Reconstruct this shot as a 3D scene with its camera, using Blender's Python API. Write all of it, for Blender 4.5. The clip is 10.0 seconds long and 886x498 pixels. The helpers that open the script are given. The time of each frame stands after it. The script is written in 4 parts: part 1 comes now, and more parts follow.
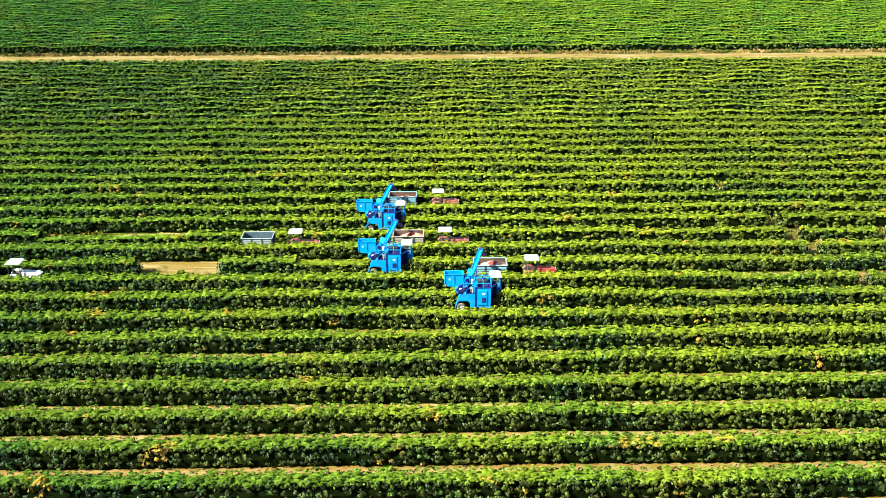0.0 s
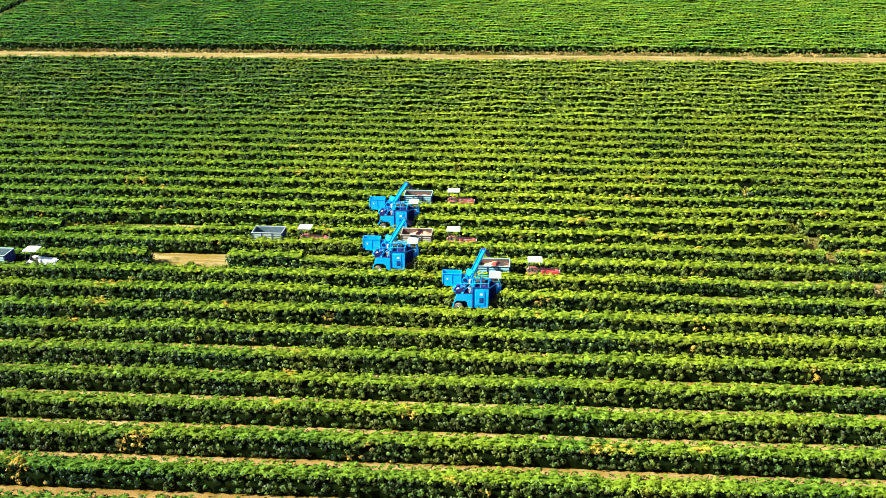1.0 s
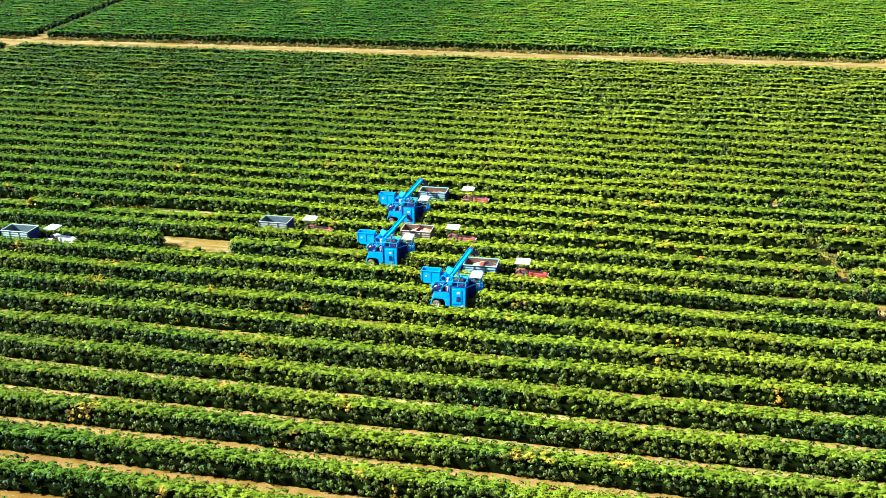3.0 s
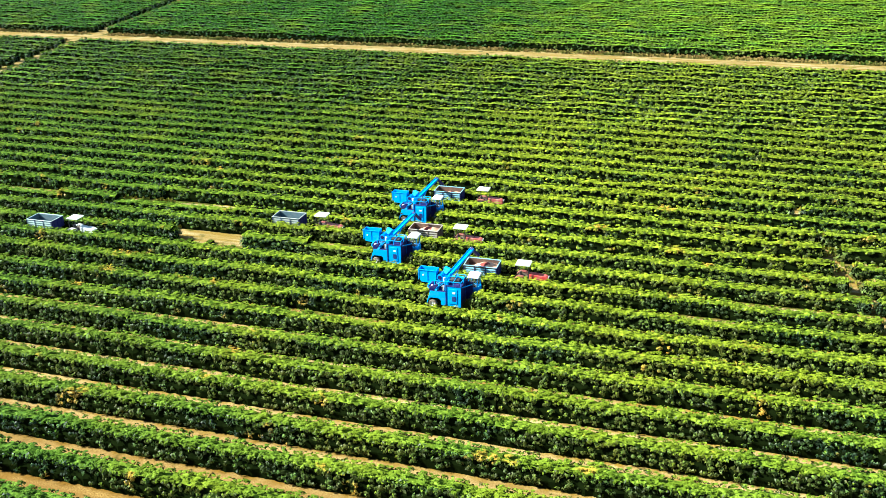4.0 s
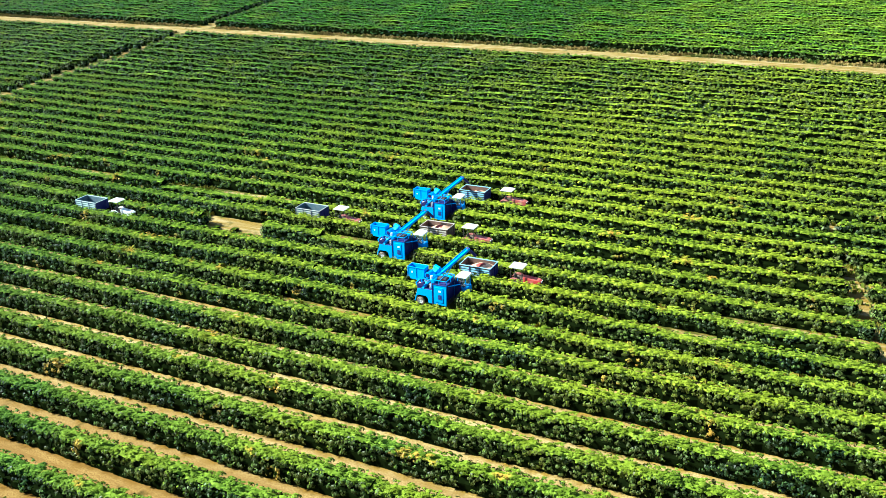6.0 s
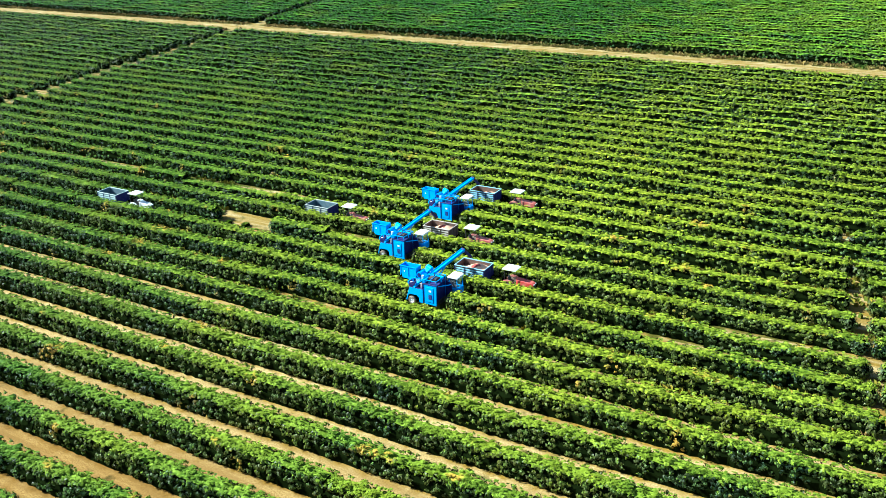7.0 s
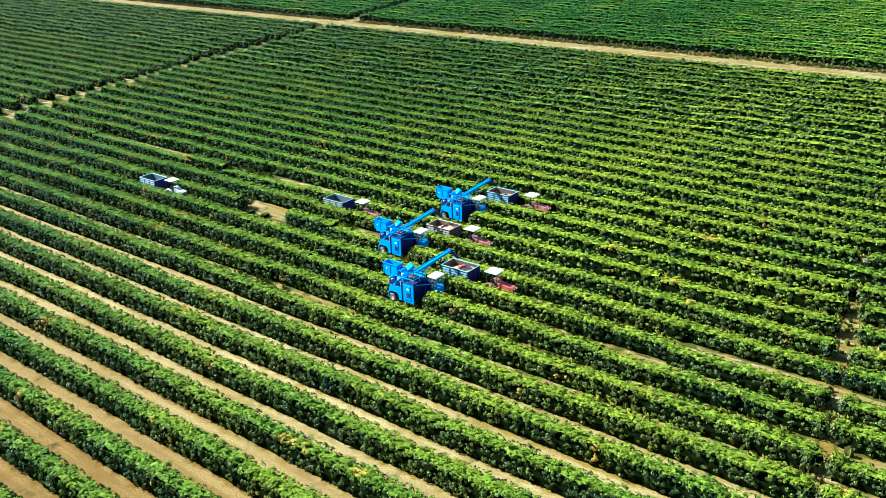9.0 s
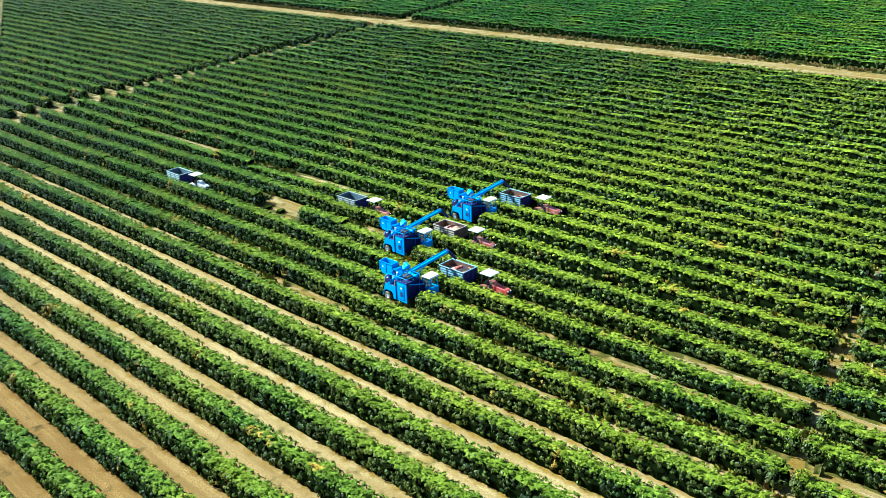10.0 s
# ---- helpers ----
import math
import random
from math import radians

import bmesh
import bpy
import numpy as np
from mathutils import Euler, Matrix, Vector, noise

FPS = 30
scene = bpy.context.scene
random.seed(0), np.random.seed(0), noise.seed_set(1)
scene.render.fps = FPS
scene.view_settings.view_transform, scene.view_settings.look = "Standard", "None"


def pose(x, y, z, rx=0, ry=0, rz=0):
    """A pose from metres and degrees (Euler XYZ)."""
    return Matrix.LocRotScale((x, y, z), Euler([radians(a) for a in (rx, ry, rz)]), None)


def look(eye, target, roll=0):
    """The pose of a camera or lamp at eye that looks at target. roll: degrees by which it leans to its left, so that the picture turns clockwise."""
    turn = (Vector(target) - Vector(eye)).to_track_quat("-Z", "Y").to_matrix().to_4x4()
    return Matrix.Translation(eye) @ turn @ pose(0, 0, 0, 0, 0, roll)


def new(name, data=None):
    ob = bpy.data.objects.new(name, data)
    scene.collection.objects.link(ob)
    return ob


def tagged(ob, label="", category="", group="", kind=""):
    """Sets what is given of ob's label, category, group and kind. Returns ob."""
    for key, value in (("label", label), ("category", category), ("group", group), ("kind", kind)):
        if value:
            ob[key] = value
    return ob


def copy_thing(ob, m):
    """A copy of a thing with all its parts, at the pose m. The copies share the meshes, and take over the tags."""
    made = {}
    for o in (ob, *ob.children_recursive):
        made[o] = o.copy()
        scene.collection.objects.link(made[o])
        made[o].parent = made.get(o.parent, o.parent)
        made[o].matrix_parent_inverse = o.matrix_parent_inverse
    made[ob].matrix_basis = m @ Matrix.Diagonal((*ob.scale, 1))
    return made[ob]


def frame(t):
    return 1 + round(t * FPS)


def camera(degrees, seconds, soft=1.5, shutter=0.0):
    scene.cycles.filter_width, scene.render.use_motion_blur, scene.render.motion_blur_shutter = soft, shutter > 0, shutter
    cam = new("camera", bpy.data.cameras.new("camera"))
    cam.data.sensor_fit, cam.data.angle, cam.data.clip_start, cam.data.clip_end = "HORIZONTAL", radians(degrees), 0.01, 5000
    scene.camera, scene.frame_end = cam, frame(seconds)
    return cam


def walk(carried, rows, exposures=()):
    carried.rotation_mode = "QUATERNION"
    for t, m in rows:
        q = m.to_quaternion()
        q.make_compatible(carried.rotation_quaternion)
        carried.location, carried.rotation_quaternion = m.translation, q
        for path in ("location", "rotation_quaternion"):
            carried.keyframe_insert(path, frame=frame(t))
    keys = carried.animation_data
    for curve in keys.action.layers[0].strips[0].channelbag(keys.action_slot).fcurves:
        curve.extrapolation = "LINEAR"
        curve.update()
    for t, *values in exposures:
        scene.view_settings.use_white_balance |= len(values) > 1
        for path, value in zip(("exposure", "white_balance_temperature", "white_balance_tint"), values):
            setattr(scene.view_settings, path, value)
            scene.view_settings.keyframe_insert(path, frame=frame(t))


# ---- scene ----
cam = camera(52.11, 10.0, soft=0.75)
PATH = [
    (0, (2.734, 0.554, 37.892), (3.904, 92.711, -0.911), -0.16),
    (0.5, (5.816, 0.616, 37.760), (3.178, 92.791, -0.930), -0.27),
    (1, (8.936, 0.772, 37.662), (2.801, 92.781, -1.026), -0.30),
    (1.5, (12.089, 1.025, 37.593), (2.365, 92.710, -1.127), -0.40),
    (2, (15.267, 1.377, 37.551), (2.452, 92.666, -1.205), -0.45),
    (2.5, (18.464, 1.831, 37.531), (2.624, 92.639, -1.237), -0.53),
    (4, (28.103, 3.841, 37.577), (1.509, 92.092, -1.209), -0.93),
    (4.5, (31.311, 4.736, 37.616), (1.074, 91.800, -1.185), -1.07),
    (5, (34.505, 5.749, 37.661), (0.780, 91.500, -1.188), -1.23),
    (5.5, (37.679, 6.883, 37.710), (0.588, 91.224, -1.160), -1.44),
    (7, (47.014, 11.040, 37.838), (0.239, 90.463, -0.945), -1.75),
    (7.5, (50.042, 12.688, 37.864), (0.246, 90.274, -0.874), -1.80),
    (8, (53.017, 14.471, 37.876), (0.241, 90.063, -0.860), -1.90),
    (8.5, (55.933, 16.394, 37.872), (0.239, 89.888, -0.815), -1.97),
    (9, (58.783, 18.459, 37.847), (0.270, 89.782, -0.744), -2.09),
    (9.5, (61.561, 20.669, 37.797), (0.157, 89.573, -0.698), -2.16),
    (10, (64.259, 23.027, 37.721), (-0.126, 89.238, -0.629), -2.30),
]
EXPOSURES = ((0.0, 2.07, 6150, 6), (5.0, 2.15, 5650, 4), (10.0, 1.84, 5050, 1))
walk(cam, [(t, look(eye, target, roll)) for t, eye, target, roll in PATH], EXPOSURES)

# ---- world, sun, exposure ----
SUN_FROM = Vector((-0.75, -0.23, 0.62)).normalized()
sky_world = bpy.data.worlds.new("sky")
scene.world = sky_world
sky_world.use_nodes = True
wn = sky_world.node_tree.nodes
sky = wn.new("ShaderNodeTexSky")
sky.sky_type = "NISHITA"
sky.sun_disc = False
sky.sun_elevation = math.asin(SUN_FROM.z)
sky.sun_rotation = math.atan2(SUN_FROM.x, SUN_FROM.y)
wn["Background"].inputs["Strength"].default_value = 0.05
sky_world.node_tree.links.new(sky.outputs["Color"], wn["Background"].inputs["Color"])
sun_data = bpy.data.lights.new("sun", "SUN")
sun_data.energy = 5.0
sun_data.angle = radians(0.5)
sun_data.color = (1.0, 0.95, 0.84)
sun = new("sun", sun_data)
sun.rotation_euler = (-SUN_FROM).to_track_quat("-Z", "Y").to_euler()


# ---- materials ----
ROW_Y, ROW_STEP = 53.0, 3.945


def material(name):
    m = bpy.data.materials.new(name)
    m.use_nodes = True
    nt = m.node_tree
    return m, nt.nodes, nt.links, nt.nodes["Principled BSDF"]


def node(nodes, kind, **values):
    n = nodes.new(kind)
    for key, value in values.items():
        n.inputs[key.replace("_", " ")].default_value = value
    return n


def mix(nodes, links, fac, a, b, blend="MIX"):
    n = nodes.new("ShaderNodeMix")
    n.data_type = "RGBA"
    n.blend_type = blend
    for socket, value in ((n.inputs[0], fac), (n.inputs[6], a), (n.inputs[7], b)):
        if isinstance(value, (int, float)):
            socket.default_value = value
        elif isinstance(value, tuple):
            socket.default_value = (*value, 1.0)
        else:
            links.new(value, socket)
    return n.outputs[2]


def ramp(nodes, links, value, low, high):
    n = nodes.new("ShaderNodeMapRange")
    n.inputs["From Min"].default_value = low
    n.inputs["From Max"].default_value = high
    links.new(value, n.inputs["Value"])
    return n.outputs["Result"]


def world_noise(nodes, links, scale, detail=3.0, stretch=None):
    geo = nodes.new("ShaderNodeNewGeometry")
    n = node(nodes, "ShaderNodeTexNoise", Scale=scale, Detail=detail)
    if stretch:
        mp = nodes.new("ShaderNodeMapping")
        mp.inputs["Scale"].default_value = stretch
        links.new(geo.outputs["Position"], mp.inputs["Vector"])
        links.new(mp.outputs["Vector"], n.inputs["Vector"])
    else:
        links.new(geo.outputs["Position"], n.inputs["Vector"])
    return n.outputs["Fac"]


def bump(nodes, links, height, strength, distance, bsdf):
    b = node(nodes, "ShaderNodeBump", Strength=strength, Distance=distance)
    links.new(height, b.inputs["Height"])
    links.new(b.outputs["Normal"], bsdf.inputs["Normal"])


def leaf_material(name, dark, mid, light, rough, gloss, bright):
    m, n, l, bsdf = material(name)
    geo = n.new("ShaderNodeNewGeometry")
    # leaves of one branch are of one age, so they share most of their tone
    branch = n.new("ShaderNodeMath")
    branch.operation = "MULTIPLY"
    branch.inputs[1].default_value = 0.7
    l.new(ramp(n, l, world_noise(n, l, 2.2, 1.0), 0.32, 0.68), branch.inputs[0])
    tone = n.new("ShaderNodeMath")
    tone.operation = "MULTIPLY_ADD"
    tone.inputs[1].default_value = 0.3
    l.new(geo.outputs["Random Per Island"], tone.inputs[0])
    l.new(branch.outputs[0], tone.inputs[2])
    island = tone.outputs[0]
    col = mix(n, l, ramp(n, l, island, 0.0, 0.75), dark, mid)
    col = mix(n, l, ramp(n, l, island, bright, 1.0), col, light)
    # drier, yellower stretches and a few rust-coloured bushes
    # the yellow grows towards the east
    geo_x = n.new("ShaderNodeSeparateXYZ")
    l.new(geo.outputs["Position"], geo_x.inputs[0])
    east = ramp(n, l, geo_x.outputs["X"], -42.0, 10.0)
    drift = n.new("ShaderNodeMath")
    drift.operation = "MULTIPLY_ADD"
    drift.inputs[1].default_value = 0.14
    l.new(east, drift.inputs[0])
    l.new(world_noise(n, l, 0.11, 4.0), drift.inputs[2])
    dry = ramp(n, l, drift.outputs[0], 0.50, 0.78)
    # light falling off to the west is put into the leaf colour
    region_light = mix(n, l, east, (0.44, 0.61, 0.77), (1.0, 1.0, 1.0))
    # light put into the colour: brighter, yellower middle, dimmer, deeper green nearest rows
    mid_band = n.new("ShaderNodeMath")
    mid_band.operation = "MULTIPLY"
    l.new(ramp(n, l, geo_x.outputs["Y"], 160.0, 115.0), mid_band.inputs[0])
    l.new(ramp(n, l, geo_x.outputs["Y"], 62.0, 80.0), mid_band.inputs[1])
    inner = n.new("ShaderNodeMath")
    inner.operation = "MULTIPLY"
    l.new(mid_band.outputs[0], inner.inputs[0])
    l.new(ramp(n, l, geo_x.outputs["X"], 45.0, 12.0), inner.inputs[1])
    region_light = mix(n, l, inner.outputs[0], region_light, mix(n, l, 1.0, region_light, (1.62, 1.45, 1.05), "MULTIPLY"))
    region_light = mix(n, l, ramp(n, l, geo_x.outputs["Y"], 185.0, 205.0), region_light, mix(n, l, 1.0, region_light, (0.80, 1.16, 1.0), "MULTIPLY"))
    region_light = mix(n, l, ramp(n, l, geo_x.outputs["Y"], 67.0, 54.0), region_light, mix(n, l, 1.0, region_light, (0.70, 0.84, 0.90), "MULTIPLY"))
    col = mix(n, l, 1.0, col, region_light, "MULTIPLY")
    col = mix(n, l, dry, col, mix(n, l, 0.2, col, (0.34, 0.34, 0.008)))
    rust = ramp(n, l, world_noise(n, l, 0.30, 3.0), 0.64, 0.71)
    pick = ramp(n, l, island, 0.35, 0.55)
    both = n.new("ShaderNodeMath")
    both.operation = "MULTIPLY"
    l.new(rust, both.inputs[0])
    l.new(pick, both.inputs[1])
    # the rust spots thin out towards the far rows
    near = n.new("ShaderNodeMath")
    near.operation = "MULTIPLY"
    l.new(both.outputs[0], near.inputs[0])
    l.new(ramp(n, l, geo_x.outputs["Y"], 150.0, 95.0), near.inputs[1])
    col = mix(n, l, near.outputs[0], col, (0.40, 0.24, 0.03))
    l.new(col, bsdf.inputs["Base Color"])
    bsdf.inputs["Roughness"].default_value = rough
    bsdf.inputs["Specular IOR Level"].default_value = gloss
    tr = n.new("ShaderNodeBsdfTranslucent")
    l.new(mix(n, l, 0.5, col, (0.12, 0.30, 0.002)), tr.inputs["Color"])
    sh = n.new("ShaderNodeMixShader")
    sh.inputs[0].default_value = 0.08
    l.new(bsdf.outputs[0], sh.inputs[1])
    l.new(tr.outputs[0], sh.inputs[2])
    l.new(sh.outputs[0], n["Material Output"].inputs["Surface"])
    return m


# lit crown and shaded flanks are put into the young and mature colours
YOUNG_LIT = leaf_material("lit young coffee leaves", (0.024, 0.062, 0.003), (0.130, 0.190, 0.012), (0.225, 0.298, 0.024), 0.7, 0.05, 0.6)
LEAF_DIM = leaf_material("shade-dimmed mature coffee leaves", (0.004, 0.011, 0.006), (0.019, 0.044, 0.016), (0.135, 0.225, 0.042), 0.5, 0.18, 0.56)
# near-black: the deep shade inside the bushes is put into this colour
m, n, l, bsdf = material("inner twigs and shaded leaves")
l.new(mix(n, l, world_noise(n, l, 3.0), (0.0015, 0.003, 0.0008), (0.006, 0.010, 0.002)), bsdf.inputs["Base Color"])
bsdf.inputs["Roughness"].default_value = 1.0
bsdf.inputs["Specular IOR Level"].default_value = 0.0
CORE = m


def soil_material(name, weeds, tint=(1.0, 1.0, 1.0)):
    m, n, l, bsdf = material(name)
    big = world_noise(n, l, 0.35, 5.0)
    fine = world_noise(n, l, 5.0, 6.0)
    along = world_noise(n, l, 1.0, 4.0, (0.10, 1.6, 1.0))
    col = mix(n, l, ramp(n, l, fine, 0.3, 0.7), (0.150, 0.095, 0.016), (0.300, 0.205, 0.036))
    bare = ramp(n, l, along, 0.42, 0.62)
    if weeds:
        # golden litter lies along the hedges, bare pale sand in the middle of each lane
        place = n.new("ShaderNodeNewGeometry")
        yy = n.new("ShaderNodeSeparateXYZ")
        l.new(place.outputs["Position"], yy.inputs[0])
        steps = [("SUBTRACT", ROW_Y + ROW_STEP / 2), ("DIVIDE", ROW_STEP), ("PINGPONG", 0.5)]
        value = yy.outputs["Y"]
        for operation, number in steps:
            step = n.new("ShaderNodeMath")
            step.operation = operation
            step.inputs[1].default_value = number
            l.new(value, step.inputs[0])
            value = step.outputs[0]
        spread = n.new("ShaderNodeMath")
        spread.operation = "MULTIPLY_ADD"
        spread.inputs[1].default_value = 0.5
        l.new(world_noise(n, l, 0.9, 5.0), spread.inputs[0])
        l.new(value, spread.inputs[2])
        bare = ramp(n, l, spread.outputs[0], 0.58, 0.43)
    sand = mix(n, l, ramp(n, l, along, 0.40, 0.62), (0.36, 0.29, 0.140), (0.60, 0.515, 0.300))
    sand = mix(n, l, ramp(n, l, world_noise(n, l, 9.0, 4.0), 0.35, 0.7), (0.27, 0.19, 0.085), sand)
    col = mix(n, l, bare, col, sand)
    col = mix(n, l, ramp(n, l, big, 0.54, 0.74), col, (0.27, 0.185, 0.045))
    # weeds: the lanes farther into the field are overgrown
    patch = world_noise(n, l, 0.5, 6.0)
    if weeds:
        geo = n.new("ShaderNodeNewGeometry")
        xyz = n.new("ShaderNodeSeparateXYZ")
        l.new(geo.outputs["Position"], xyz.inputs[0])
        inward = ramp(n, l, xyz.outputs["Y"], 69.0, 73.0)
        add = n.new("ShaderNodeMath")
        add.operation = "MULTIPLY_ADD"
        add.inputs[1].default_value = weeds
        l.new(inward, add.inputs[0])
        l.new(patch, add.inputs[2])
        patch = add.outputs[0]
    grass = ramp(n, l, patch, 0.60, 0.72)
    col = mix(n, l, grass, col, mix(n, l, fine, (0.025, 0.040, 0.004), (0.12, 0.105, 0.014)))
    # browner earth towards the south
    south = n.new("ShaderNodeNewGeometry")
    at = n.new("ShaderNodeSeparateXYZ")
    l.new(south.outputs["Position"], at.inputs[0])
    col = mix(n, l, ramp(n, l, at.outputs["Y"], 58.0, 45.0), col, mix(n, l, 1.0, col, (0.62, 0.50, 0.32), "MULTIPLY"))
    col = mix(n, l, 1.0, col, tint, "MULTIPLY")
    l.new(col, bsdf.inputs["Base Color"])
    bsdf.inputs["Roughness"].default_value = 0.95
    bsdf.inputs["Specular IOR Level"].default_value = 0.1
    bump(n, l, fine, 0.6, 0.06, bsdf)
    return m


SOIL = soil_material("sandy soil", 0.22, (0.72, 0.68, 0.50))
TRODDEN = soil_material("trodden sand", 0, (0.62, 0.59, 0.45))
ROAD = soil_material("packed sandy track", 0, (0.66, 0.65, 0.55))


def paint(name, colour, dust=(0.45, 0.38, 0.26), amount=0.25, metal=0.0):
    m, n, l, bsdf = material(name)
    grime = ramp(n, l, world_noise(n, l, 2.2, 6.0), 0.45, 0.75)
    scale = n.new("ShaderNodeMath")
    scale.operation = "MULTIPLY"
    scale.inputs[1].default_value = amount
    l.new(grime, scale.inputs[0])
    fine = ramp(n, l, world_noise(n, l, 14.0, 3.0), 0.3, 0.7)
    col = mix(n, l, fine, tuple(c * 0.85 for c in colour), colour)
    l.new(mix(n, l, scale.outputs[0], col, dust), bsdf.inputs["Base Color"])
    l.new(ramp(n, l, grime, -1.7, 1.3), bsdf.inputs["Roughness"])
    bsdf.inputs["Specular IOR Level"].default_value = 0.3
    bsdf.inputs["Metallic"].default_value = metal
    return m


BLUE = paint("harvester blue paint", (0.004, 0.31, 0.82), amount=0.03)
# shade on east-facing and recessed blue faces is put into this colour
SHADE_BLUE = paint("dark blue paint, darkened for shade", (0.001, 0.004, 0.085), amount=0.05)
WHITE = paint("white painted sheet", (0.80, 0.80, 0.76), amount=0.15)
CANOPY = paint("dusty white canopy sheet", (0.60, 0.64, 0.60), amount=0.25)
GREY = paint("bare grey steel", (0.42, 0.42, 0.40), amount=0.3, metal=0.3)
RED = paint("faded red paint", (0.46, 0.045, 0.035), amount=0.3)
PALE = paint("pale grey paint", (0.62, 0.66, 0.62), amount=0.2)
TAN = paint("dusty rim paint", (0.40, 0.27, 0.17), amount=0.4)
TEAL = paint("weathered pale blue boards", (0.20, 0.43, 0.52), amount=0.2)
SLAT = paint("weathered grey-white boards", (0.27, 0.31, 0.30), amount=0.35)
AQUA = paint("weathered pale green-blue boards", (0.34, 0.47, 0.45), amount=0.25)
FADED = paint("dust-covered faded red paint", (0.36, 0.085, 0.062), dust=(0.50, 0.33, 0.24), amount=0.6)
# darkened for the shade that the end wall throws inside empty trailers
BLUEGREY = paint("weathered blue-grey steel, darkened for shade", (0.070, 0.125, 0.15), amount=0.15)
FENDER = paint("dusty reddish fender", (0.21, 0.055, 0.040), amount=0.3)
PLANK = paint("sun-bleached board", (0.34, 0.31, 0.27), amount=0.4)
# the brown also holds the shade inside the loaded trailers
BROWN = paint("rusty brown steel, darkened for shade", (0.085, 0.052, 0.040), amount=0.10)
RUBBER = paint("dusty black rubber", (0.018, 0.017, 0.016), amount=0.25)
DUSTY = paint("dust-covered rubber", (0.12, 0.095, 0.07), amount=0.4)
DARK = paint("black plastic and shadowed metal", (0.02, 0.02, 0.022), amount=0.1)
m, n, l, bsdf = material("heaped coffee cherries")
grain = world_noise(n, l, 22.0, 3.0)
col = mix(n, l, ramp(n, l, grain, 0.35, 0.65), (0.52, 0.26, 0.135), (0.74, 0.47, 0.29))
col = mix(n, l, ramp(n, l, world_noise(n, l, 1.6, 4.0), 0.45, 0.65), col, (0.66, 0.38, 0.20))
# a darker red blot in the middle of the load
here = n.new("ShaderNodeTexCoord")
mp = n.new("ShaderNodeMapping")
mp.inputs["Location"].default_value = (-0.25, 0.15, -0.50)
mp.inputs["Scale"].default_value = (1.0, 1.0, 0.3)
l.new(here.outputs["Object"], mp.inputs["Vector"])
far_off = n.new("ShaderNodeVectorMath")
far_off.operation = "LENGTH"
l.new(mp.outputs["Vector"], far_off.inputs[0])
wobble = n.new("ShaderNodeMath")
wobble.operation = "MULTIPLY_ADD"
wobble.inputs[1].default_value = 0.7
l.new(world_noise(n, l, 2.2, 3.0), wobble.inputs[0])
l.new(far_off.outputs["Value"], wobble.inputs[2])
col = mix(n, l, ramp(n, l, wobble.outputs[0], 0.84, 0.74), col, (0.20, 0.022, 0.012))
l.new(col, bsdf.inputs["Base Color"])
bsdf.inputs["Roughness"].default_value = 0.8
bump(n, l, grain, 0.8, 0.05, bsdf)
CHERRY = m
m, n, l, bsdf = material("cab glass")
bsdf.inputs["Base Color"].default_value = (0.85, 0.92, 0.92, 1)
bsdf.inputs["Roughness"].default_value = 0.04
bsdf.inputs["Transmission Weight"].default_value = 0.9
GLASS = m


# ---- small mesh tools ----
def part(name, bm, mat, parent=None, label=""):
    me = bpy.data.meshes.new(name)
    bm.normal_update()
    bm.to_mesh(me)
    bm.free()
    me.materials.append(mat)
    ob = new(name, me)
    ob.parent = parent
    if label:
        tagged(ob, label)
    return ob


def smooth(ob, angle=40):
    for p in ob.data.polygons:
        p.use_smooth = True
    ob.data.set_sharp_from_angle(angle=radians(angle))
    return ob


def add_box(bm, x0, x1, y0, y1, z0, z1, bevel=0.015, turn=None):
    made = bmesh.ops.create_cube(bm, size=1.0)["verts"]
    for v in made:
        v.co = Vector((x0 + (v.co.x + 0.5) * (x1 - x0), y0 + (v.co.y + 0.5) * (y1 - y0), z0 + (v.co.z + 0.5) * (z1 - z0)))
        if turn:
            v.co = turn @ v.co
    if bevel:
        edges = list({e for v in made for e in v.link_edges})
        bmesh.ops.bevel(bm, geom=edges, offset=bevel, segments=1, affect="EDGES")


def box(x0, x1, y0, y1, z0, z1, bevel=0.015, turn=None):
    bm = bmesh.new()
    add_box(bm, x0, x1, y0, y1, z0, z1, bevel, turn)
    return bm


def add_rod(bm, a, b, r, seg=8, r2=None):
    a, b = Vector(a), Vector(b)
    q = (b - a).to_track_quat("Z", "Y").to_matrix().to_4x4()
    bmesh.ops.create_cone(bm, cap_ends=True, segments=seg, radius1=r, radius2=r if r2 is None else r2, depth=(b - a).length,
                          matrix=Matrix.Translation((a + b) / 2) @ q)


def rod(a, b, r, seg=8, r2=None):
    bm = bmesh.new()
    add_rod(bm, a, b, r, seg, r2)
    return bm


def slab(outline, y0, y1, bevel=0.02):
    """A prism: an outline in x and z, between two values of y."""
    bm = bmesh.new()
    face = bm.faces.new([bm.verts.new((x, y0, z)) for x, z in outline])
    out = bmesh.ops.extrude_face_region(bm, geom=[face])["geom"]
    for v in out:
        if isinstance(v, bmesh.types.BMVert):
            v.co.y = y1
    bmesh.ops.recalc_face_normals(bm, faces=bm.faces)
    if bevel:
        bmesh.ops.bevel(bm, geom=list(bm.edges), offset=bevel, segments=1, affect="EDGES")
    return bm


